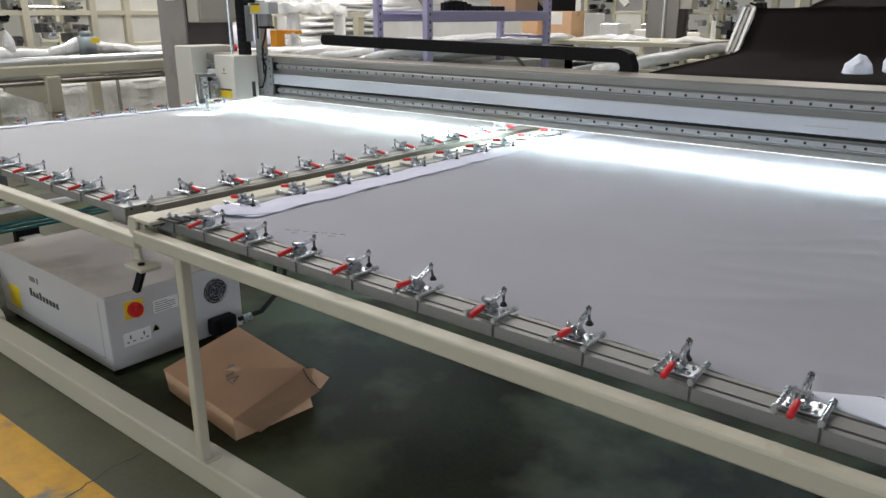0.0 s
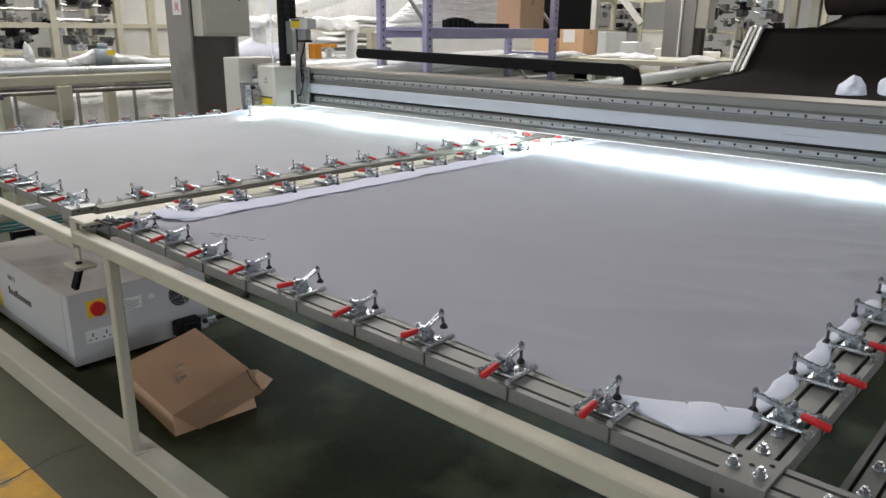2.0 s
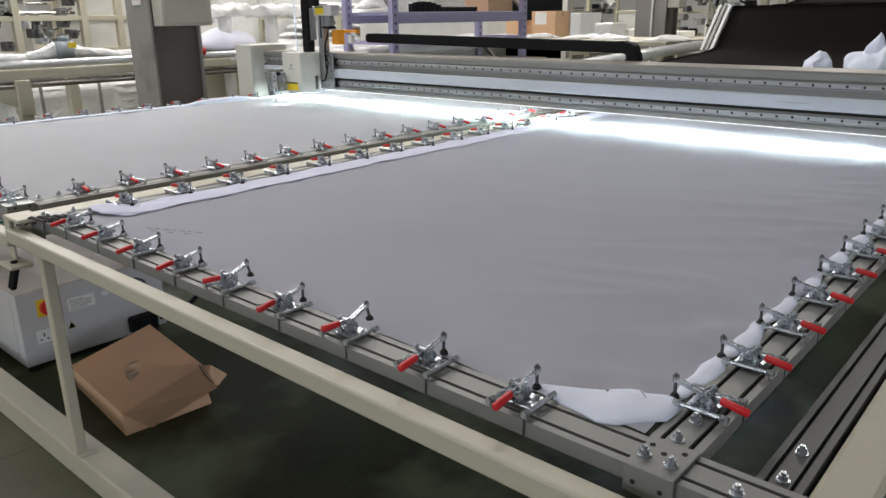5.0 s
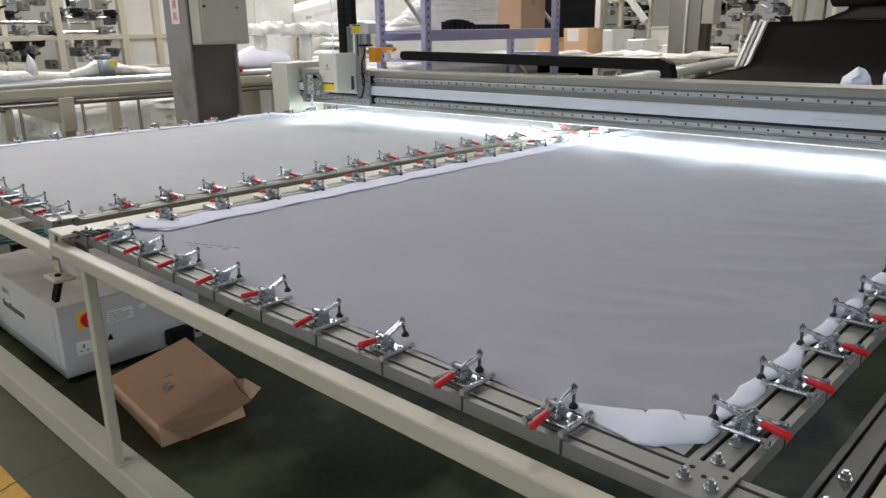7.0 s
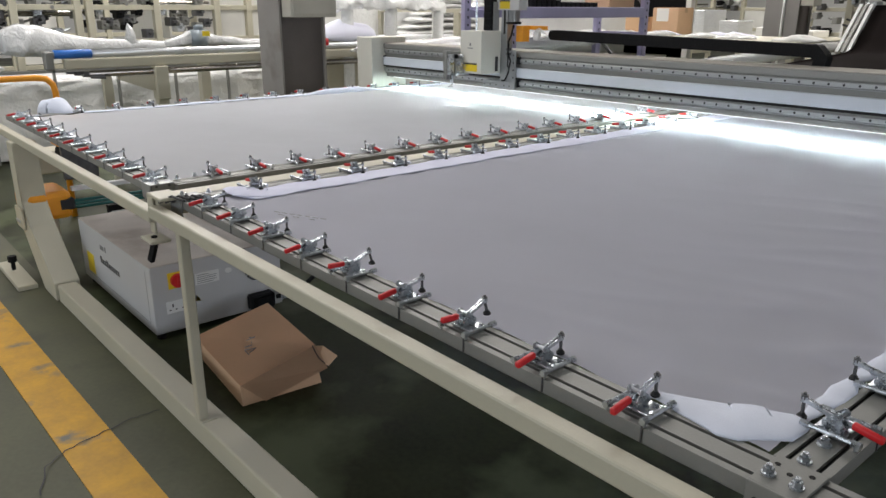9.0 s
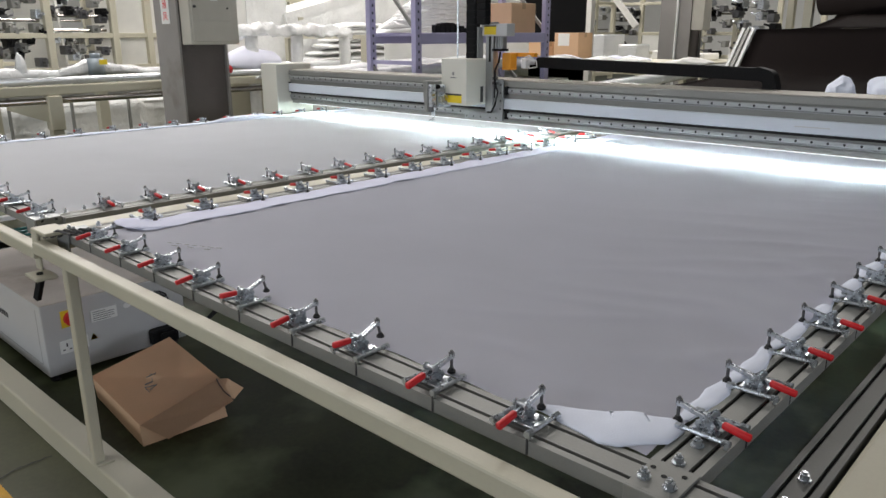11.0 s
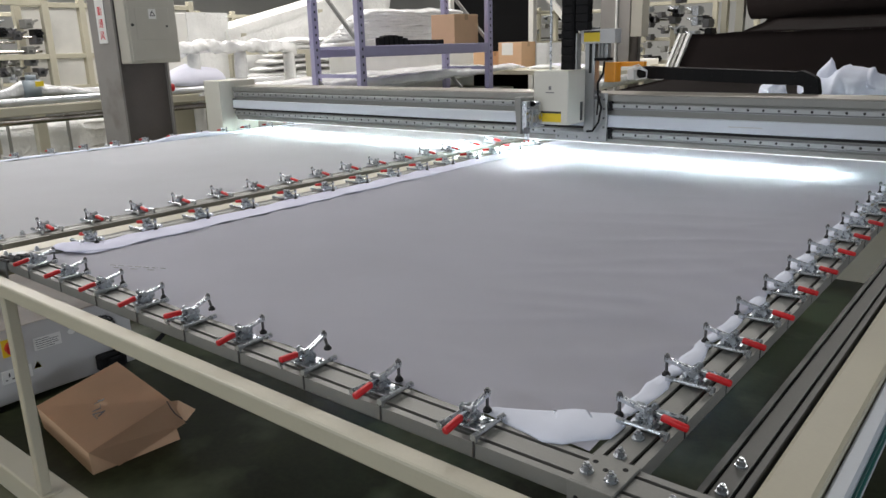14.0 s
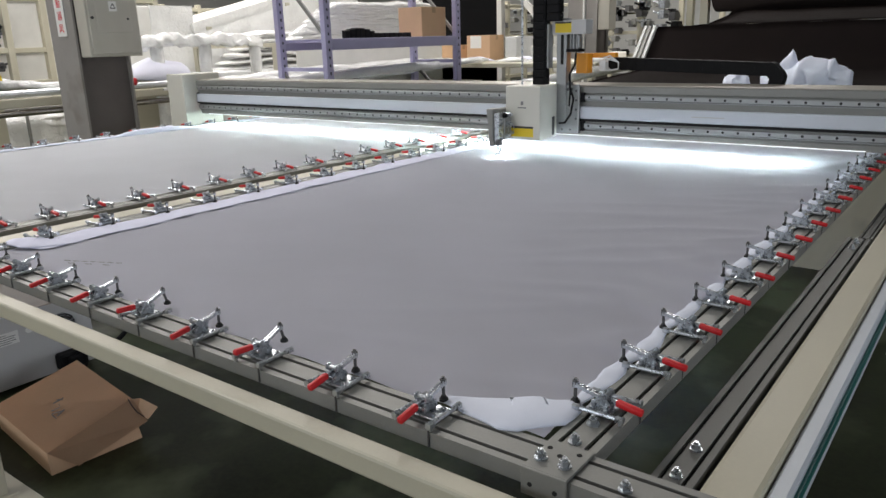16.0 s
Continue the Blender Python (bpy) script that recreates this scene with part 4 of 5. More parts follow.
# ---- columns ----
def steel_column(x0, x1, y0, y1, label):
    c = tagged(new("column"), label, "column", kind="structure")
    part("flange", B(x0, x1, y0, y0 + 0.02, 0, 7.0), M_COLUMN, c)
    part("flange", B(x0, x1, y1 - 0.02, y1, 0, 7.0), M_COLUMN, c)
    part("web", B(x1 - 0.05, x1 - 0.035, y0 + 0.02, y1 - 0.02, 0, 7.0), M_COLUMN_IN, c, "column web, its colour darkened for the recess shade")
    return c


c1 = steel_column(-6.2, -5.8, 3.63, 4.10, "grey steel hall column with a paper sign")
sg = thing("paper_sign", "white paper sign with red lettering on the column", "sign")
part("sheet", B(-6.06, -5.915, 3.6235, 3.6275, 1.60, 2.32), M_WHITE, sg)


def lettering(body, size, m, mat, parent, name="lettering"):
    cu = bpy.data.curves.new(name, "FONT")
    cu.body, cu.size, cu.extrude, cu.align_x, cu.align_y = body, size, 0.0006, "CENTER", "CENTER"
    tmp = bpy.data.objects.new(name, cu)
    scene.collection.objects.link(tmp)
    bpy.context.view_layer.update()
    me = bpy.data.meshes.new_from_object(tmp.evaluated_get(bpy.context.evaluated_depsgraph_get()))
    bpy.data.objects.remove(tmp)
    me.materials.clear()
    me.materials.append(mat)
    ob = new(name, me)
    ob.parent = parent
    ob.matrix_local = m
    return ob


for i, ch in enumerate("\u98ce\u901a\u52e4"):
    lettering(ch, 0.078, pose(-5.987, 3.6225, 1.66 + 0.1 * i, 90, 0, 0), M_REDINK, sg)
bm = bmesh.new()
for dx0, dx1, dz0, dz1 in ((-0.045, 0.045, 0.10, 0.115), (-0.007, 0.007, 0.0, 0.1), (-0.045, -0.03, 0.02, 0.08), (0.03, 0.045, 0.02, 0.08)):
    box(bm, -5.987 + dx0, -5.987 + dx1, 3.622, 3.6234, 2.0 + dz0, 2.0 + dz1)
part("lettering", bm, M_REDINK, sg)
mb = thing("meter_box", "beige electrical box fixed to the steel column", "electrical box")
part("body", B(-5.80, -5.64, 3.66, 4.13, 1.425, 2.05, bevel=0.006), M_BOX, mb)
dr = part("door", B(-5.64, -5.628, 3.68, 4.115, 1.45, 2.03, bevel=0.003), M_BOX, mb)
part("inner_panel", B(-5.628, -5.624, 3.74, 4.05, 1.62, 1.88, bevel=0.002), M_BOX, dr)
part("lock", R((-5.628, 3.705, 1.74), (-5.615, 3.705, 1.74), 0.012, 10), M_INK, dr, "black lock")
part("lock", R((-5.628, 4.02, 1.73), (-5.618, 4.02, 1.73), 0.009, 10), M_INK, dr)
part("sticker", B(-5.624, -5.622, 3.86, 3.93, 1.79, 1.87), M_WHITE, dr, "white hazard sticker")
bm = slab(bmesh.new(), (-5.6215, 3.875, 1.815), (-5.6215, 3.897, 1.855), 0.002, 0.006)
slab(bm, (-5.6215, 3.917, 1.815), (-5.6215, 3.895, 1.855), 0.002, 0.006)
slab(bm, (-5.6215, 3.875, 1.815), (-5.6215, 3.917, 1.815), 0.002, 0.006)
part("hazard_triangle", bm, M_INK, dr)
rb = thing("red_button", "red emergency button on the column", "button")
part("button", R((-5.86, 4.10, 1.20), (-5.86, 4.15, 1.20), 0.035, 14), M_RED, rb)
c2 = steel_column(-4.97, -4.50, 10.7, 11.1, "grey steel hall column further back")
b2 = thing("switch_box", "small grey switch box fixed to the column", "electrical box")
part("body", B(-4.5, -4.32, 10.72, 10.95, 1.55, 2.1, bevel=0.005), M_BOX, b2)
part("conduit", R((-4.70, 10.685, 0.0), (-4.70, 10.685, 3.0), 0.02, 8), M_WHITE, b2)

# ---- roller machine behind the tables ----
rm = thing("roller_stand", "long roller stand with aluminium and steel rolls", "roller stand")
part("top_roll", R((-6.6, 1.93, 1.125), (-6.6, 8.6, 1.125), 0.031, 20), M_ROLL, rm, "bright aluminium roll", True)
part("beam", B(-6.64, -6.56, 2.01, 8.6, 1.003, 1.086, bevel=0.01, seg=2), M_BEIGE, rm)
part("steel_roll", R((-6.6, 2.2, 0.954), (-6.6, 8.6, 0.954), 0.028, 20), M_CHROME, rm, "polished steel roll", True)
part("end_cap", R((-6.6, 1.94, 1.126), (-6.6, 2.24, 1.126), 0.036, 20), M_BLUE, rm, "blue wrapped roll end", True)
part("bearing", B(-6.64, -6.56, 1.86, 1.93, 1.0, 1.15, bevel=0.01), M_ALU_DULL, rm)
for k in range(4):
    part("rod", R((-6.61 + 0.02 * k, 2.02 + 0.06 * k, 0.972 - 0.014 * k), (-6.61 + 0.02 * k, 2.32, 0.962 - 0.014 * k), 0.011, 8), M_DARKSTEEL, rm)
part("leg", B(-6.63, -6.57, 2.30, 2.38, 0.0, 0.925, bevel=0.005), M_BEIGE, rm)
for y in (2.81, 4.42, 6.3, 8.2):
    part("leg", B(-6.64, -6.56, y - 0.05, y + 0.05, 0.0, 0.70, bevel=0.005), M_BEIGE, rm)
    part("leg_head", B(-6.65, -6.53, y - 0.06, y + 0.06, 0.70, 1.0, bevel=0.008), M_BEIGE, rm)
    bm = bmesh.new()
    ends = []
    for x in (-6.62, -6.57):
        ends.append([bm.verts.new((x, y + dy, z)) for dy, z in ((-0.37, 0.924), (-0.05, 0.924), (-0.05, 0.77), (-0.13, 0.80), (-0.37, 0.895))])
    for k in range(5):
        bm.faces.new((ends[0][k], ends[0][(k + 1) % 5], ends[1][(k + 1) % 5], ends[1][k]))
    bm.faces.new(ends[0][::-1])
    bm.faces.new(ends[1])
    part("arm_bracket", bm, M_BEIGE, rm)

# ---- wrapped goods and stacks at the back ----
wl = thing("wrapped_beam", "long machine beam wrapped in milky plastic film", "wrapped beam")
part("wrap", lumpy(bmesh.new(), [(-7.6, 1.72, 1.12), (-7.6, 1.92, 1.13), (-7.6, 2.1, 1.13), (-7.6, 2.45, 1.12), (-7.6, 2.9, 1.11), (-7.6, 3.4, 1.1), (-7.6, 6.0, 1.1), (-7.6, 8.8, 1.08)], [0.14, 0.2, 0.19, 0.13, 0.09, 0.08, 0.08, 0.08], [0.17, 0.23, 0.2, 0.11, 0.08, 0.07, 0.08, 0.09], 4, 0.16, 20, 14, 6), M_FILM_GREY, wl, smooth=True)
part("upright", lumpy(bmesh.new(), [(-7.58, 2.86, 1.12), (-7.58, 2.9, 1.13), (-7.58, 2.96, 1.12)], [0.05, 0.06, 0.05], [0.16, 0.23, 0.17], 7, 0.2, 12, 6, 9), M_FILM_GREY, wl, smooth=True)
part("motor", rod(R((-7.52, 3.6, 1.1), (-7.52, 3.6, 1.28), 0.085, 16), (-7.52, 3.6, 1.28), (-7.52, 3.6, 1.33), 0.05, 12), M_MOTOR, wl, "grey motor under film", True)
part("motor_film", lumpy(bmesh.new(), [(-7.57, 3.2, 1.12), (-7.57, 3.42, 1.14), (-7.58, 3.6, 1.16), (-7.57, 3.8, 1.14), (-7.57, 4.2, 1.12)], [0.05, 0.07, 0.08, 0.07, 0.05], [0.04, 0.09, 0.13, 0.09, 0.04], 6, 0.35, 16, 8, 8), M_FILM_GREY, wl, "loose film round the motor", True)
part("yellow_tag", B(-7.38, -7.375, 3.58, 3.66, 1.22, 1.27), M_YELLOW, wl)
for y in (3.6, 5.6, 8.0):
    part("stand", B(-7.65, -7.55, y, y + 0.1, 0, 1.05), M_BEIGE, wl)
stk = thing("film_stack", "stack of bundles under wrinkled plastic film between thin posts", "wrapped stack")
for k in range(9):
    bm = lumpy(bmesh.new(), [(-8.6, 0.6, 0.08 + 0.085 * k), (-8.6, 3.2, 0.08 + 0.085 * k), (-8.6, 6.6, 0.08 + 0.085 * k), (-8.6, 9.0, 0.08 + 0.085 * k)], [0.5] * 4, [0.06] * 4, k * 3.1, 0.22, 12, 14, 5)
    part("wrapped_layer", bm, M_FILM, stk, smooth=True)
bm = bmesh.new()
cols = []
for i in range(161):
    y = 0.6 + 0.05 * i
    col = []
    for q in range(10):
        z = 0.02 + 0.09 * q
        fold = 0.05 * noise.noise(Vector((y * 3.2, z * 1.4, 2.0))) + 0.03 * noise.noise(Vector((y * 9, z * 3, 7.0)))
        col.append(bm.verts.new((-8.09 + fold - (0.08 if q == 9 else 0.0), y, z)))
    cols.append(col)
for a, b in zip(cols, cols[1:]):
    for q in range(9):
        bm.faces.new((a[q], b[q], b[q + 1], a[q + 1]))
part("film_sheet", bm, M_FILM, stk, "draped milky film", True)
for k in range(12):
    part("post", B(-8.03, -8.0, 1.0 + 0.62 * k, 1.025 + 0.62 * k, 0.0, 0.92), M_ALU_DULL, stk)
part("post_rail", B(-8.03, -8.0, 0.8, 8.4, 0.87, 0.90), M_ALU_DULL, stk)


def beige_machine(px, y0, y1, seed, label, turn=0.0, panels=0.4):
    """An open machine frame with posts, cross bars, white panels and small mechanisms."""
    rnd = random.Random(seed)
    g = thing("textile_machine", label, "machine", "machines at the back", pose(px, y0, 0, 0, 0, turn))
    x, y0, y1 = 0.0, 0.0, y1 - y0
    n = max(2, int((y1 - y0) / 0.75))
    for k in range(n + 1):
        y = y0 + (y1 - y0) * k / n
        part("post", B(x - 0.05, x + 0.05, y - 0.045, y + 0.045, 0, 2.3, bevel=0.006), M_BEIGE, g)
    for z in (0.55, 1.05, 1.5, 2.2):
        part("cross_bar", B(x - 0.04, x + 0.04, y0, y1, z - 0.035, z + 0.035, bevel=0.006), M_BEIGE, g)
    for k in range(n):
        ya, yb = y0 + (y1 - y0) * k / n + 0.06, y0 + (y1 - y0) * (k + 1) / n - 0.06
        if rnd.random() < panels:
            part("panel", B(x - 0.03, x - 0.01, ya, yb, 0.6, 1.48 if panels < 0.5 else 2.16, bevel=0.003), M_PANEL, g, "white sheet panel")
        else:
            for q in range(18):
                yy, zz = rnd.uniform(ya, yb), rnd.uniform(1.1, 2.1)
                bm = B(x - 0.25, x - 0.05, yy - 0.05, yy + 0.05, zz - 0.06, zz + 0.06, bevel=0.008)
                rod(bm, (x - 0.05, yy, zz), (x + 0.06, yy, zz), 0.022, 10)
                rod(bm, (x - 0.15, yy, zz), (x - 0.15, yy + 0.16, zz + 0.05), 0.015, 8)
                part("mechanism", bm, rnd.choice((M_DARKSTEEL, M_STEEL, M_ALU_DULL, M_BLACK)), g)
            for q in range(2):
                zz = rnd.uniform(1.1, 2.0)
                part("shaft", R((x - 0.12, ya, zz), (x - 0.12, yb, zz), 0.02, 8), M_CHROME, g)
    return g


beige_machine(-10.4, 0.2, 3.2, 1, "cream machine frame with shafts and small mechanisms", 0.0, 0.12)
beige_machine(-10.4, 3.35, 5.1, 2, "cream machine frame closed by white sheet panels", 0.0, 0.9)
beige_machine(-10.8, 4.9, 7.6, 3, "cream machine frame with white sheet panels", 0.0, 0.85)
beige_machine(-13.5, 1.5, 9.0, 5, "cream machine frame far back with rollers", 0.0, 0.25)
beige_machine(-13.2, 9.3, 16.0, 41, "cream machine frame with pale panels down the hall", 0.0, 0.7)
pnl = thing("white_panel_stack", "large white sheet panels leaning against a machine", "panels")
part("panel", slab(bmesh.new(), (-11.6, 4.6, 0.0), (-12.0, 4.6, 2.6), 1.7, 0.03), M_PANEL, pnl)
part("panel", slab(bmesh.new(), (-11.4, 6.5, 0.0), (-11.8, 6.5, 2.3), 1.6, 0.03), M_PANEL, pnl)

wu = thing("wrapped_handle_frame", "inverted u-shaped frame in bubble wrap", "wrapped frame")
part("top_bar", lumpy(bmesh.new(), [(-6.8, 4.86, 1.50), (-6.8, 5.2, 1.53), (-6.8, 5.6, 1.53), (-6.8, 6.0, 1.52), (-6.8, 6.42, 1.48)], [0.09, 0.085, 0.085, 0.09, 0.08], [0.1, 0.1, 0.09, 0.1, 0.1], 14, 0.55, 16, 12, 11), M_FILM, wu, smooth=True)
for y in (5.0, 5.6, 6.3):
    part("upright", pipe(bmesh.new(), [(-6.8, y + 0.02 * noise.noise(Vector((y, k, 0))), 1.5 - 0.1 * k) for k in range(16)], 0.07, 12), M_FILM, wu, smooth=True)
wb = thing("wrapped_bundle", "white cloth bundle on the roller stand", "bundle")
part("wrap", lumpy(bmesh.new(), [(-6.9, 4.55, 1.2), (-6.9, 4.95, 1.2), (-6.9, 5.38, 1.19)], [0.1, 0.24, 0.2], [0.05, 0.18, 0.13], 17, 0.12, 16, 10, 4), M_SHEET, wb, smooth=True)
part("stand", B(-7.0, -6.8, 4.6, 5.3, 0, 1.16), M_BEIGE, wb)
wc = thing("wrapped_cabinet", "white cabinet wrapped in plastic film", "cabinet")
part("body", B(-9.5, -8.9, 5.7, 6.95, 0.0, 2.02, bevel=0.01), M_PANEL, wc)
part("wrap", B(-8.9, -8.88, 6.3, 6.96, 0.5, 2.03), M_FILM, wc)
wt = thing("film_wrapped_stool", "small stool under clear film", "stool")
part("wrap", lumpy(bmesh.new(), [(-5.75, 4.45, 0.9), (-5.75, 4.6, 0.92), (-5.75, 4.75, 0.9)], [0.06, 0.1, 0.05], [0.08, 0.13, 0.07], 41, 0.25, 12, 8, 9), M_FILM, wt, smooth=True)
part("stand", B(-5.8, -5.7, 4.52, 4.68, 0, 0.88), M_BEIGE, wt)
cvb = thing("inclined_conveyor", "long sloping white conveyor wrapped in film", "conveyor")
part("deck", slab(bmesh.new(), (-9.3, 6.9, 1.72), (-9.3, 10.2, 2.5), 0.9, 0.12), M_PANEL, cvb)
part("side", slab(bmesh.new(), (-8.82, 6.9, 1.70), (-8.82, 10.2, 2.48), 0.04, 0.2), M_FILM, cvb)
for y in (7.1, 8.6, 10.0):
    part("leg", B(-8.86, -8.78, y, y + 0.08, 0, 1.7 + 0.236 * (y - 6.9)), M_BEIGE, cvb)
bm = bmesh.new()
cols = []
for i in range(67):
    y = 6.9 + 0.05 * i
    top = 1.66 + 0.236 * (y - 6.9)
    col = []
    for q in range(15):
        z = 0.25 + (top - 0.25) * q / 14
        col.append(bm.verts.new((-8.74 + 0.07 * noise.noise(Vector((y * 2.6, z * 1.7, 3.0))) + 0.03 * noise.noise(Vector((y * 8, z * 5, 1.0))), y, z)))
    cols.append(col)
for a, b in zip(cols, cols[1:]):
    for q in range(14):
        bm.faces.new((a[q], b[q], b[q + 1], a[q + 1]))
part("film_skirt", bm, M_FILM, cvb, "loose white film hanging from the conveyor", True)
bench_b = thing("pallet_bench", "low white bench loaded with wrapped parts", "bench")
part("top", B(-9.0, -7.0, 6.9, 7.0, 1.45, 1.5), M_BEIGE, bench_b)
part("leg", B(-8.9, -8.8, 6.9, 7.0, 0, 1.45), M_BEIGE, bench_b)
part("leg", B(-7.2, -7.1, 6.9, 7.0, 0, 1.45), M_BEIGE, bench_b)

pb = thing("wrapped_profiles", "pale stack of long profiles in film beside the conveyor", "wrapped profiles")
for k in range(7):
    z = 1.06 + 0.09 * k
    part("wrap", lumpy(bmesh.new(), [(-8.35, 6.7 + 0.12 * k, z), (-8.35, 7.6, z + 0.02), (-8.3, 9.3, z)], [0.22, 0.25, 0.22], [0.05, 0.06, 0.05], 120 + k, 0.4, 12, 12, 6), M_FILM, pb, smooth=True)
part("pallet", B(-8.55, -8.1, 6.8, 9.2, 0.0, 1.05), M_PANEL, pb)

# ---- lilac rack ----
rk = thing("storage_rack", "lilac steel storage rack with wrapped profiles and boxes", "rack")
for x in (-5.17, -4.55):
    for y in (5.29, 7.29):
        up = part("upright", B(x - 0.03, x + 0.03, y - 0.04, y + 0.04, 0.0, 2.6, bevel=0.004), M_PURPLE, rk)
        slot = mesh_of("slot", B(0.0296, 0.0305, -0.008, 0.008, -0.0125, 0.0125), M_SLOT)
        for k in range(20):
            ob = new("slot", slot)
            ob.parent = up
            ob.location = (x, y, 1.2125 + 0.07 * k)
for z in (0.6, 1.47):
    for x in (-5.17, -4.55):
        part("beam", B(x - 0.02, x + 0.025, 5.33, 7.25, z - 0.05, z + 0.05, bevel=0.004), M_PURPLE, rk)
    part("shelf", B(-5.15, -4.57, 5.33, 7.25, z + 0.02, z + 0.035), M_PURPLE, rk)
for y in (5.29, 7.29):
    for za, zb in ((1.55, 2.15), (0.7, 1.2)):
        part("brace", slab(bmesh.new(), (-5.15, y, zb), (-4.57, y, za), 0.02, 0.035), M_ALU_DULL, rk)
    part("tie", slab(bmesh.new(), (-5.15, y, 1.25), (-4.57, y, 1.25), 0.02, 0.035), M_PURPLE, rk)
rnd = random.Random(7)
wp = thing("wrapped_profiles", "bundles of long profiles in shiny plastic film", "wrapped profiles")
for k in range(16):
    z = 1.06 + 0.02 * (k % 4)
    x = -6.3 + 0.09 * k
    part("wrap", lumpy(bmesh.new(), [(x, 4.6 + rnd.uniform(0, 0.5), z), (x + 0.1, 6.0, z + 0.06 * rnd.random()), (x + rnd.uniform(-0.2, 0.2), 8.3, z + 0.1)], [0.05, 0.07, 0.05], [0.05, 0.08, 0.05], k, 0.4, 10, 12, 6), M_FILM, wp, smooth=True)
part("pallet", B(-6.1, -4.9, 4.9, 8.3, 0.0, 0.98), M_PANEL, wp)
wp2 = thing("wrapped_profiles", "tall bundle of profiles in shiny plastic film behind the rack", "wrapped profiles")
for k in range(14):
    z = 1.5 + 0.03 * k
    part("wrap", lumpy(bmesh.new(), [(-6.1, 6.05 + 0.05 * k, z - 0.05), (-6.0, 6.9, z), (-5.9, 8.6, z + 0.02)], [0.1, 0.16, 0.12], [0.05, 0.06, 0.05], 50 + k, 0.45, 10, 12, 5), M_FILM, wp2, smooth=True)
part("pallet", B(-6.2, -5.75, 6.4, 8.6, 0.0, 1.45), M_PANEL, wp2)
bk = thing("black_chain_coil", "coiled black cable chain lying on the rack shelf", "cable chain")
for k in range(14):
    a = k * 0.42
    part("link", B(-4.68 - 0.03 * math.sin(a), -4.62, 5.62 + 0.07 * k, 5.68 + 0.07 * k, 1.505, 1.565 + 0.05 * max(0, math.sin(a + 0.6)), bevel=0.006), M_BLACK, bk)


def carton(x0, x1, y0, y1, z0, z1, label, lab=False):
    c = thing("carton", label, "cardboard box", "cartons")
    part("body", B(x0, x1, y0, y1, z0, z1, bevel=0.004), M_CARD, c)
    part("tape", B(x0 - 0.001, x1 + 0.001, (y0 + y1) / 2 - 0.03, (y0 + y1) / 2 + 0.03, z1 - 0.06, z1 + 0.0015), M_CARD_IN, c)
    if lab:
        part("paper_label", B(x0 + 0.06, x0 + 0.24, y0 - 0.002, y0, z0 + 0.16, z0 + 0.32), M_WHITE, c, "white paper label")
    return c


carton(-4.9, -4.58, 6.72, 7.14, 1.506, 1.82, "brown cardboard box on the rack shelf")
cart_table = thing("work_table", "cluttered pale work table with offcuts", "table")
part("top", B(-6.8, -3.2, 8.0, 9.4, 1.14, 1.19, bevel=0.004), M_BEIGE, cart_table)
for x in (-6.7, -3.3):
    for y in (8.1, 9.3):
        part("leg", B(x - 0.03, x + 0.03, y - 0.03, y + 0.03, 0, 1.14), M_BEIGE, cart_table)
carton(-5.62, -5.24, 9.0, 9.35, 1.191, 1.52, "brown cardboard box with a paper label on the table", True)
carton(-6.1, -5.8, 9.05, 9.3, 1.191, 1.4, "closed brown cardboard box on the table")
for k in range(12):
    x, y = rnd.uniform(-6.6, -3.4), rnd.uniform(8.05, 8.75)
    o = thing("offcut", "crumpled white and grey offcut on the table", "offcut", "offcuts")
    part("piece", lumpy(bmesh.new(), [(x, y, 1.195), (x + 0.2, y + 0.05, 1.2), (x + 0.45, y + 0.1, 1.195)], [0.05, 0.12, 0.05], [0.02, 0.05, 0.02], 70 + k, 0.5, 10, 6, 8), rnd.choice((M_FILM, M_SHEET, M_PANEL)), o, smooth=True)
# roll bar with black clamps in front of the dark cloth
rl = thing("cloth_roller", "film-wrapped roller on a stand with black end brackets", "roller")
part("roll", R((-3.0, 5.6, 1.05), (-2.85, 8.4, 1.17), 0.05, 16), M_FILM, rl, smooth=True)
part("roll", R((-3.2, 5.6, 1.04), (-3.03, 8.4, 1.16), 0.035, 16), M_ALU, rl, smooth=True)
for y in (5.8, 6.6, 7.4):
    part("bracket", B(-3.35, -3.2, y, y + 0.12, 0.98, 1.10, bevel=0.01), M_BLACK, rl)
    part("stand", B(-3.15, -2.95, y, y + 0.1, 0, 1.0), M_BEIGE, rl)

# ---- cloth machine with the dark brown web ----
cm = thing("cloth_machine", "cloth spreading machine with a dark brown web running up a ramp", "machine")


def web(pts, x0, x1, nx, amp, seed):
    bm = bmesh.new()
    rows = []
    for j, (y, z) in enumerate(pts):
        rows.append([bm.verts.new((x0 + (x1 - x0) * i / nx, y, z + amp * noise.noise(Vector((i * 0.35, y * 2, seed))))) for i in range(nx + 1)])
    for a, b in zip(rows, rows[1:]):
        for i in range(nx):
            bm.faces.new((a[i], a[i + 1], b[i + 1], b[i]))
    bmesh.ops.solidify(bm, geom=list(bm.faces), thickness=0.01)
    return bm


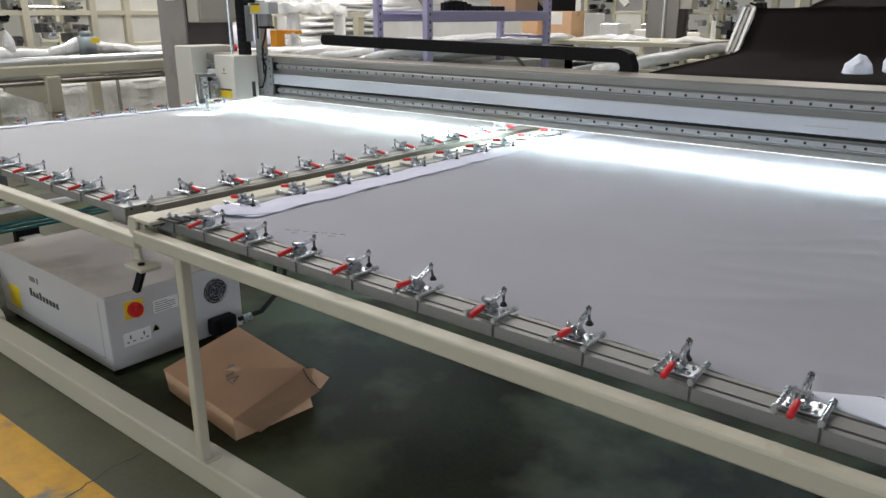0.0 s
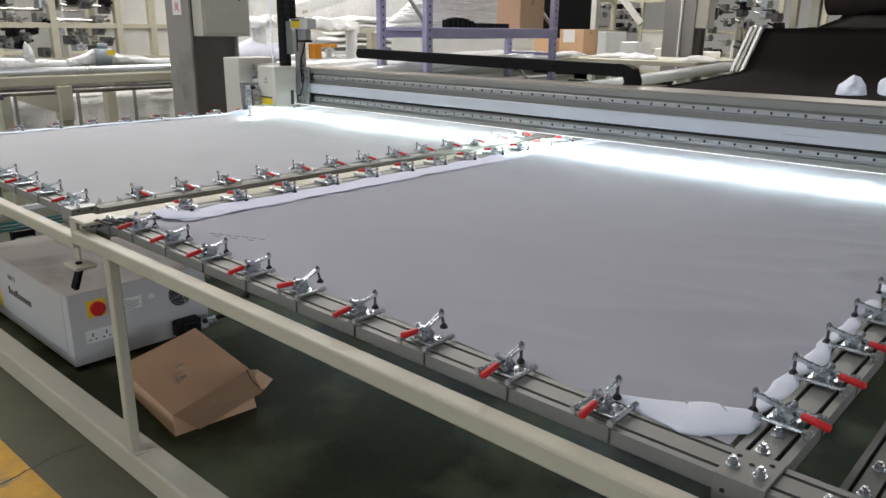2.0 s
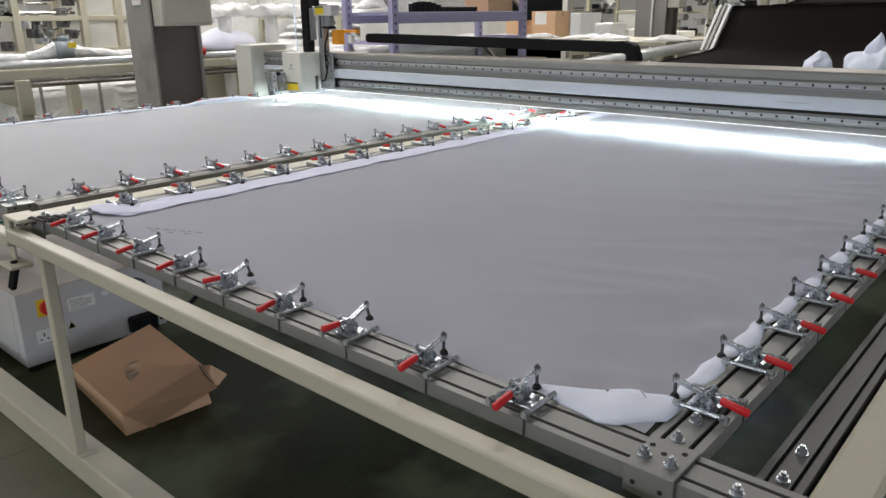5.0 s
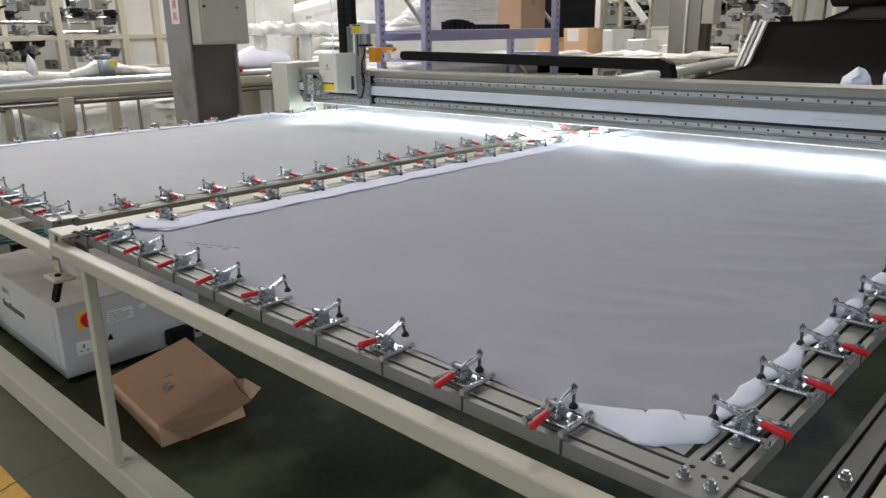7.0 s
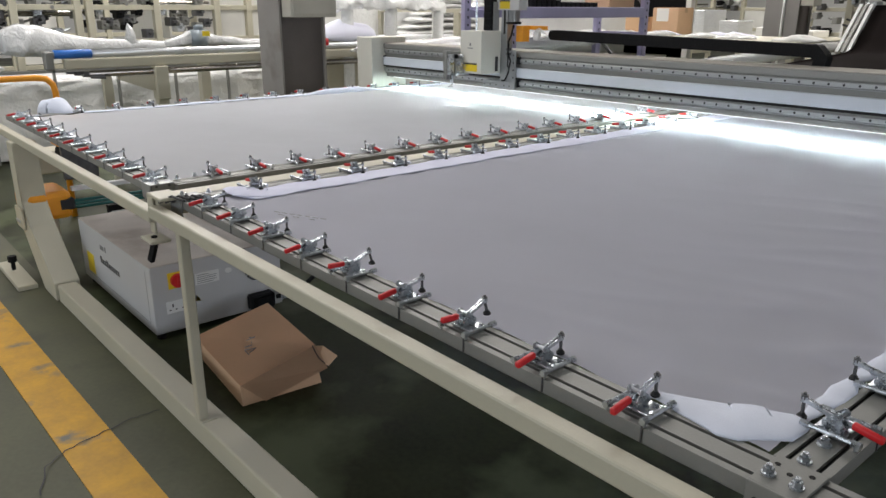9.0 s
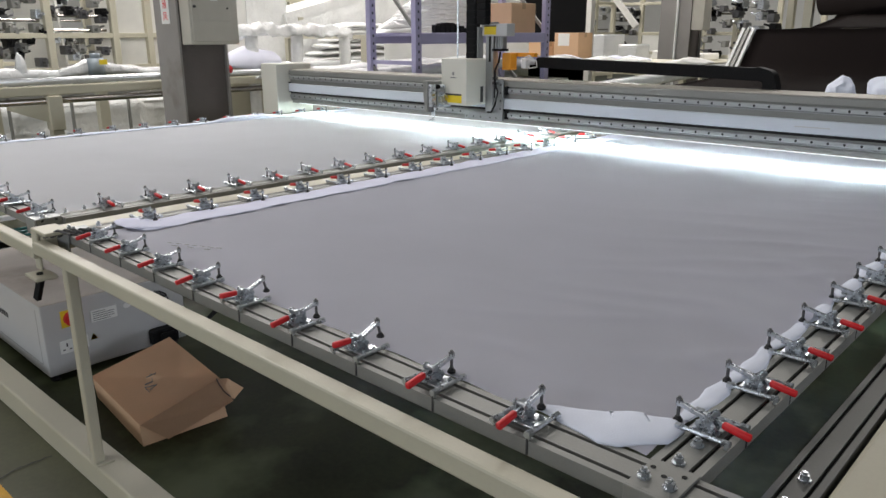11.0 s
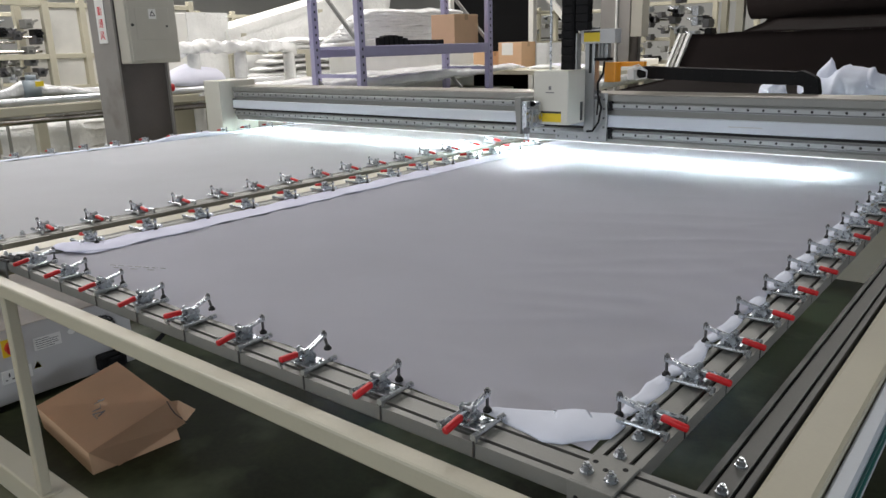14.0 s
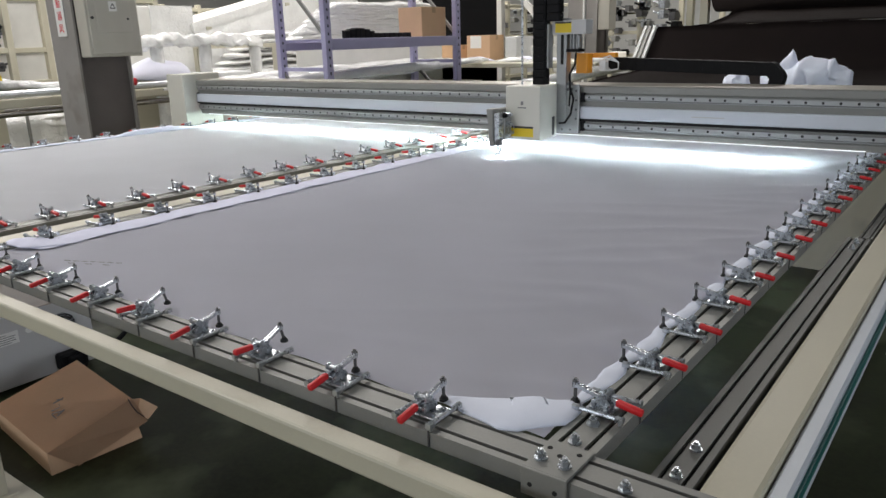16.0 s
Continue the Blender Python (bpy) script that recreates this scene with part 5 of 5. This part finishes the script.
part("web", web([(5.2, 1.0), (6.1, 1.05), (7.0, 1.085), (7.8, 1.12), (7.97, 1.15), (8.08, 1.24), (8.3, 1.49), (8.36, 1.55)], -2.66, 2.4, 40, 0.006, 1), M_BROWN, cm, "dark brown cloth web", True)
part("web", web([(8.37, 1.55), (8.9, 1.57), (9.6, 1.66), (9.75, 1.72)], -2.3, 2.4, 30, 0.01, 2), M_BROWN, cm, "dark brown cloth web", True)
part("cloth_roll", R((-2.15, 8.7, 1.94), (2.4, 8.7, 1.94), 0.26, 32), M_BROWN, cm, "thick roll of dark brown cloth", True)
for k in range(3):
    part("ramp_edge", slab(bmesh.new(), (-2.69 - 0.05 * k, 7.96, 1.11), (-2.69 - 0.05 * k, 8.36, 1.55), 0.03, 0.03), (M_WHITE, M_ALU_DULL, M_WHITE)[k], cm, "pale ramp edge strip")
part("frame_post", B(-2.3, -2.22, 8.6, 8.68, 0, 2.6), M_BEIGE, cm)
part("frame_post", B(2.3, 2.38, 8.6, 8.68, 0, 2.6), M_BEIGE, cm)
part("body", B(-2.5, 2.3, 5.4, 8.3, 0.0, 0.96), M_BEIGE, cm)
part("orange_block", B(-2.05, -1.9, 9.8, 9.95, 1.6, 1.8), M_ORANGE, cm)
wd = thing("wadding_heap", "torn heap of white wadding lying on the dark cloth", "wadding")
part("tuft", lumpy(bmesh.new(), [(-1.13, 6.66, 1.065), (-0.97, 6.68, 1.065), (-0.75, 6.7, 1.065), (-0.48, 6.72, 1.065)], [0.1, 0.18, 0.18, 0.08], [0.09, 0.17, 0.2, 0.1], 90, 0.4, 20, 14, 8), M_PUFF, wd, smooth=True)
part("tuft", lumpy(bmesh.new(), [(-1.0, 6.66, 1.16), (-0.93, 6.68, 1.17), (-0.85, 6.7, 1.16)], [0.03, 0.06, 0.04], [0.06, 0.17, 0.05], 93, 0.5, 16, 10, 9), M_PUFF, wd, smooth=True)
part("tuft", lumpy(bmesh.new(), [(-0.74, 6.7, 1.14), (-0.62, 6.7, 1.15), (-0.50, 6.72, 1.11)], [0.04, 0.09, 0.05], [0.06, 0.11, 0.06], 97, 0.5, 16, 10, 9), M_PUFF, wd, smooth=True)
wd2 = thing("wadding_scrap", "small scrap of white wadding on the dark cloth", "wadding")
part("tuft", lumpy(bmesh.new(), [(-1.38, 6.5, 1.06), (-1.27, 6.5, 1.06), (-1.16, 6.5, 1.06)], [0.05, 0.14, 0.06], [0.04, 0.13, 0.05], 95, 0.45, 16, 10, 9), M_PUFF, wd2, smooth=True)

# ---- far end of the hall ----
for k, (x, y0, y1) in enumerate(((-9.5, 13.0, 17.0), (-3.2, 14.0, 18.0))):
    beige_machine(x, y0, y1, 20 + k, "cream machine frame at the far end of the hall")
beige_machine(-2.6, 15.5, 19.5, 31, "cream machine frame across the far end", 90)
beige_machine(-1.2, 11.6, 14.6, 33, "cream machine frame behind the cloth machine", 90)
beige_machine(-7.4, 17.5, 21.5, 35, "cream machine frame far down the hall", 90)
ft = thing("long_table", "long pale table with wrapped goods", "table")
part("top", B(-14.0, -2.5, 12.6, 13.8, 1.0, 1.06), M_BEIGE, ft)
for x in (-13.8, -10, -6, -2.7):
    part("leg", B(x - 0.04, x + 0.04, 13.1, 13.2, 0, 1.0), M_BEIGE, ft)
for k in range(16):
    x = -13.6 + 0.68 * k
    o = thing("parcel", "white wrapped parcel on the long table", "parcel", "parcels")
    part("parcel", B(x, x + rnd.uniform(0.25, 0.55), 12.7, 12.7 + rnd.uniform(0.3, 0.8), 1.061, 1.061 + rnd.uniform(0.08, 0.45), bevel=0.02, seg=2), rnd.choice((M_FILM, M_PANEL, M_FILM, M_FILM_GREY)), o)
dk = thing("dark_curtain", "black cloth hanging behind the rack", "curtain")
part("cloth", web([(9.9, 0.5), (9.9, 1.2), (9.92, 1.9), (9.9, 2.6)], -7.1, -5.7, 24, 0.01, 5), M_BLACK, dk)
part("frame_post", B(-7.2, -7.12, 9.85, 9.95, 0, 2.7), M_PANEL, dk)
part("frame_post", B(-5.68, -5.6, 9.85, 9.95, 0, 2.7), M_PANEL, dk)
part("strut", slab(bmesh.new(), (-5.64, 9.9, 2.4), (-4.9, 9.9, 1.6), 0.05, 0.08), M_PANEL, dk)
for lx, ly, lsx, lsy, lw in LAMPS:
    cl = tagged(new("ceiling_light"), "long white workshop ceiling luminaire", "ceiling light", "ceiling lights")
    part("housing", B(lx - lsx / 2, lx + lsx / 2, ly - lsy / 2, ly + lsy / 2, 6.35, 6.45), M_PANEL, cl)
    for s in (-1, 1):
        part("hanger", R((lx, ly + s * lsy * 0.4, 6.45), (lx, ly + s * lsy * 0.4, 7.0), 0.01, 6), M_STEEL, cl)


# ---- movement ----
GANTRY_Y = [(0.0, 3.085), (0.5, 3.165), (1.0, 3.275), (1.5, 3.39), (2.0, 3.505), (2.5, 3.62), (3.0, 3.735), (3.5, 3.85), (4.0, 3.95), (4.3, 3.975), (16.0, 3.975)]
HEAD_X = [(0.0, -4.09), (1.0, -4.115), (2.5, -4.11), (3.0, -4.07), (4.3, -3.985), (5.5, -3.967), (6.5, -3.955), (7.0, -3.943), (7.2, -3.925), (7.5, -3.851), (14.0, -1.433), (14.2, -1.385), (16.0, -1.39)]
ARM_Z = [(0.0, 0.0), (6.3, 0.0), (6.9, 0.105), (14.3, 0.105), (14.5, 0.085), (14.9, 0.0), (16.0, 0.0)]


def at(table, t):
    for (a, u), (b, v) in zip(table, table[1:]):
        if a <= t <= b:
            return u + (v - u) * (t - a) / (b - a)
    return table[-1][1]


def motions():
    times = [0.25 * k for k in range(65)]
    walk(gantry, [(t, pose(0, at(GANTRY_Y, t), 0)) for t in times])
    walk(chain, [(t, pose(0, at(GANTRY_Y, t), 0)) for t in times])
    walk(head, [(t, pose(at(HEAD_X, t), at(GANTRY_Y, t), 0)) for t in times])
    walk(arm, [(t, pose(0, 0, at(ARM_Z, t))) for t in times])
    walk(cv, [(t, pose(0, 0, at(ARM_Z, t) * 1.19)) for t in times])
    r, zt = 0.055, 1.300
    moving = [t for t in times if 6.75 <= t <= 14.5]
    for k, ob in enumerate(chain.children):
        rows = []
        for t in [0.0] + moving + [16.0]:
            x0 = at(HEAD_X, t) + 0.08
            xl = -1.70 + (at(HEAD_X, t) + 3.955) * 0.48
            if t < 6.75:
                x0, xl = -3.955 + 0.08, -1.70
            s = PITCH * k
            run = xl - x0 - r
            if s < run:
                m = pose(x0 + s, 0.425, zt + 0.03 * max(0.0, 1 - s / max(run, 0.1)))
            elif s < run + math.pi * r:
                a = (s - run) / r
                m = pose(xl - r + r * math.sin(a), 0.425, zt - r + r * math.cos(a), 0, math.degrees(a), 0)
            else:
                m = pose(xl - r - (s - run - math.pi * r), 0.425, zt - 2 * r, 0, 180, 0)
            rows.append((t, m))
        walk(ob, rows)


motions()
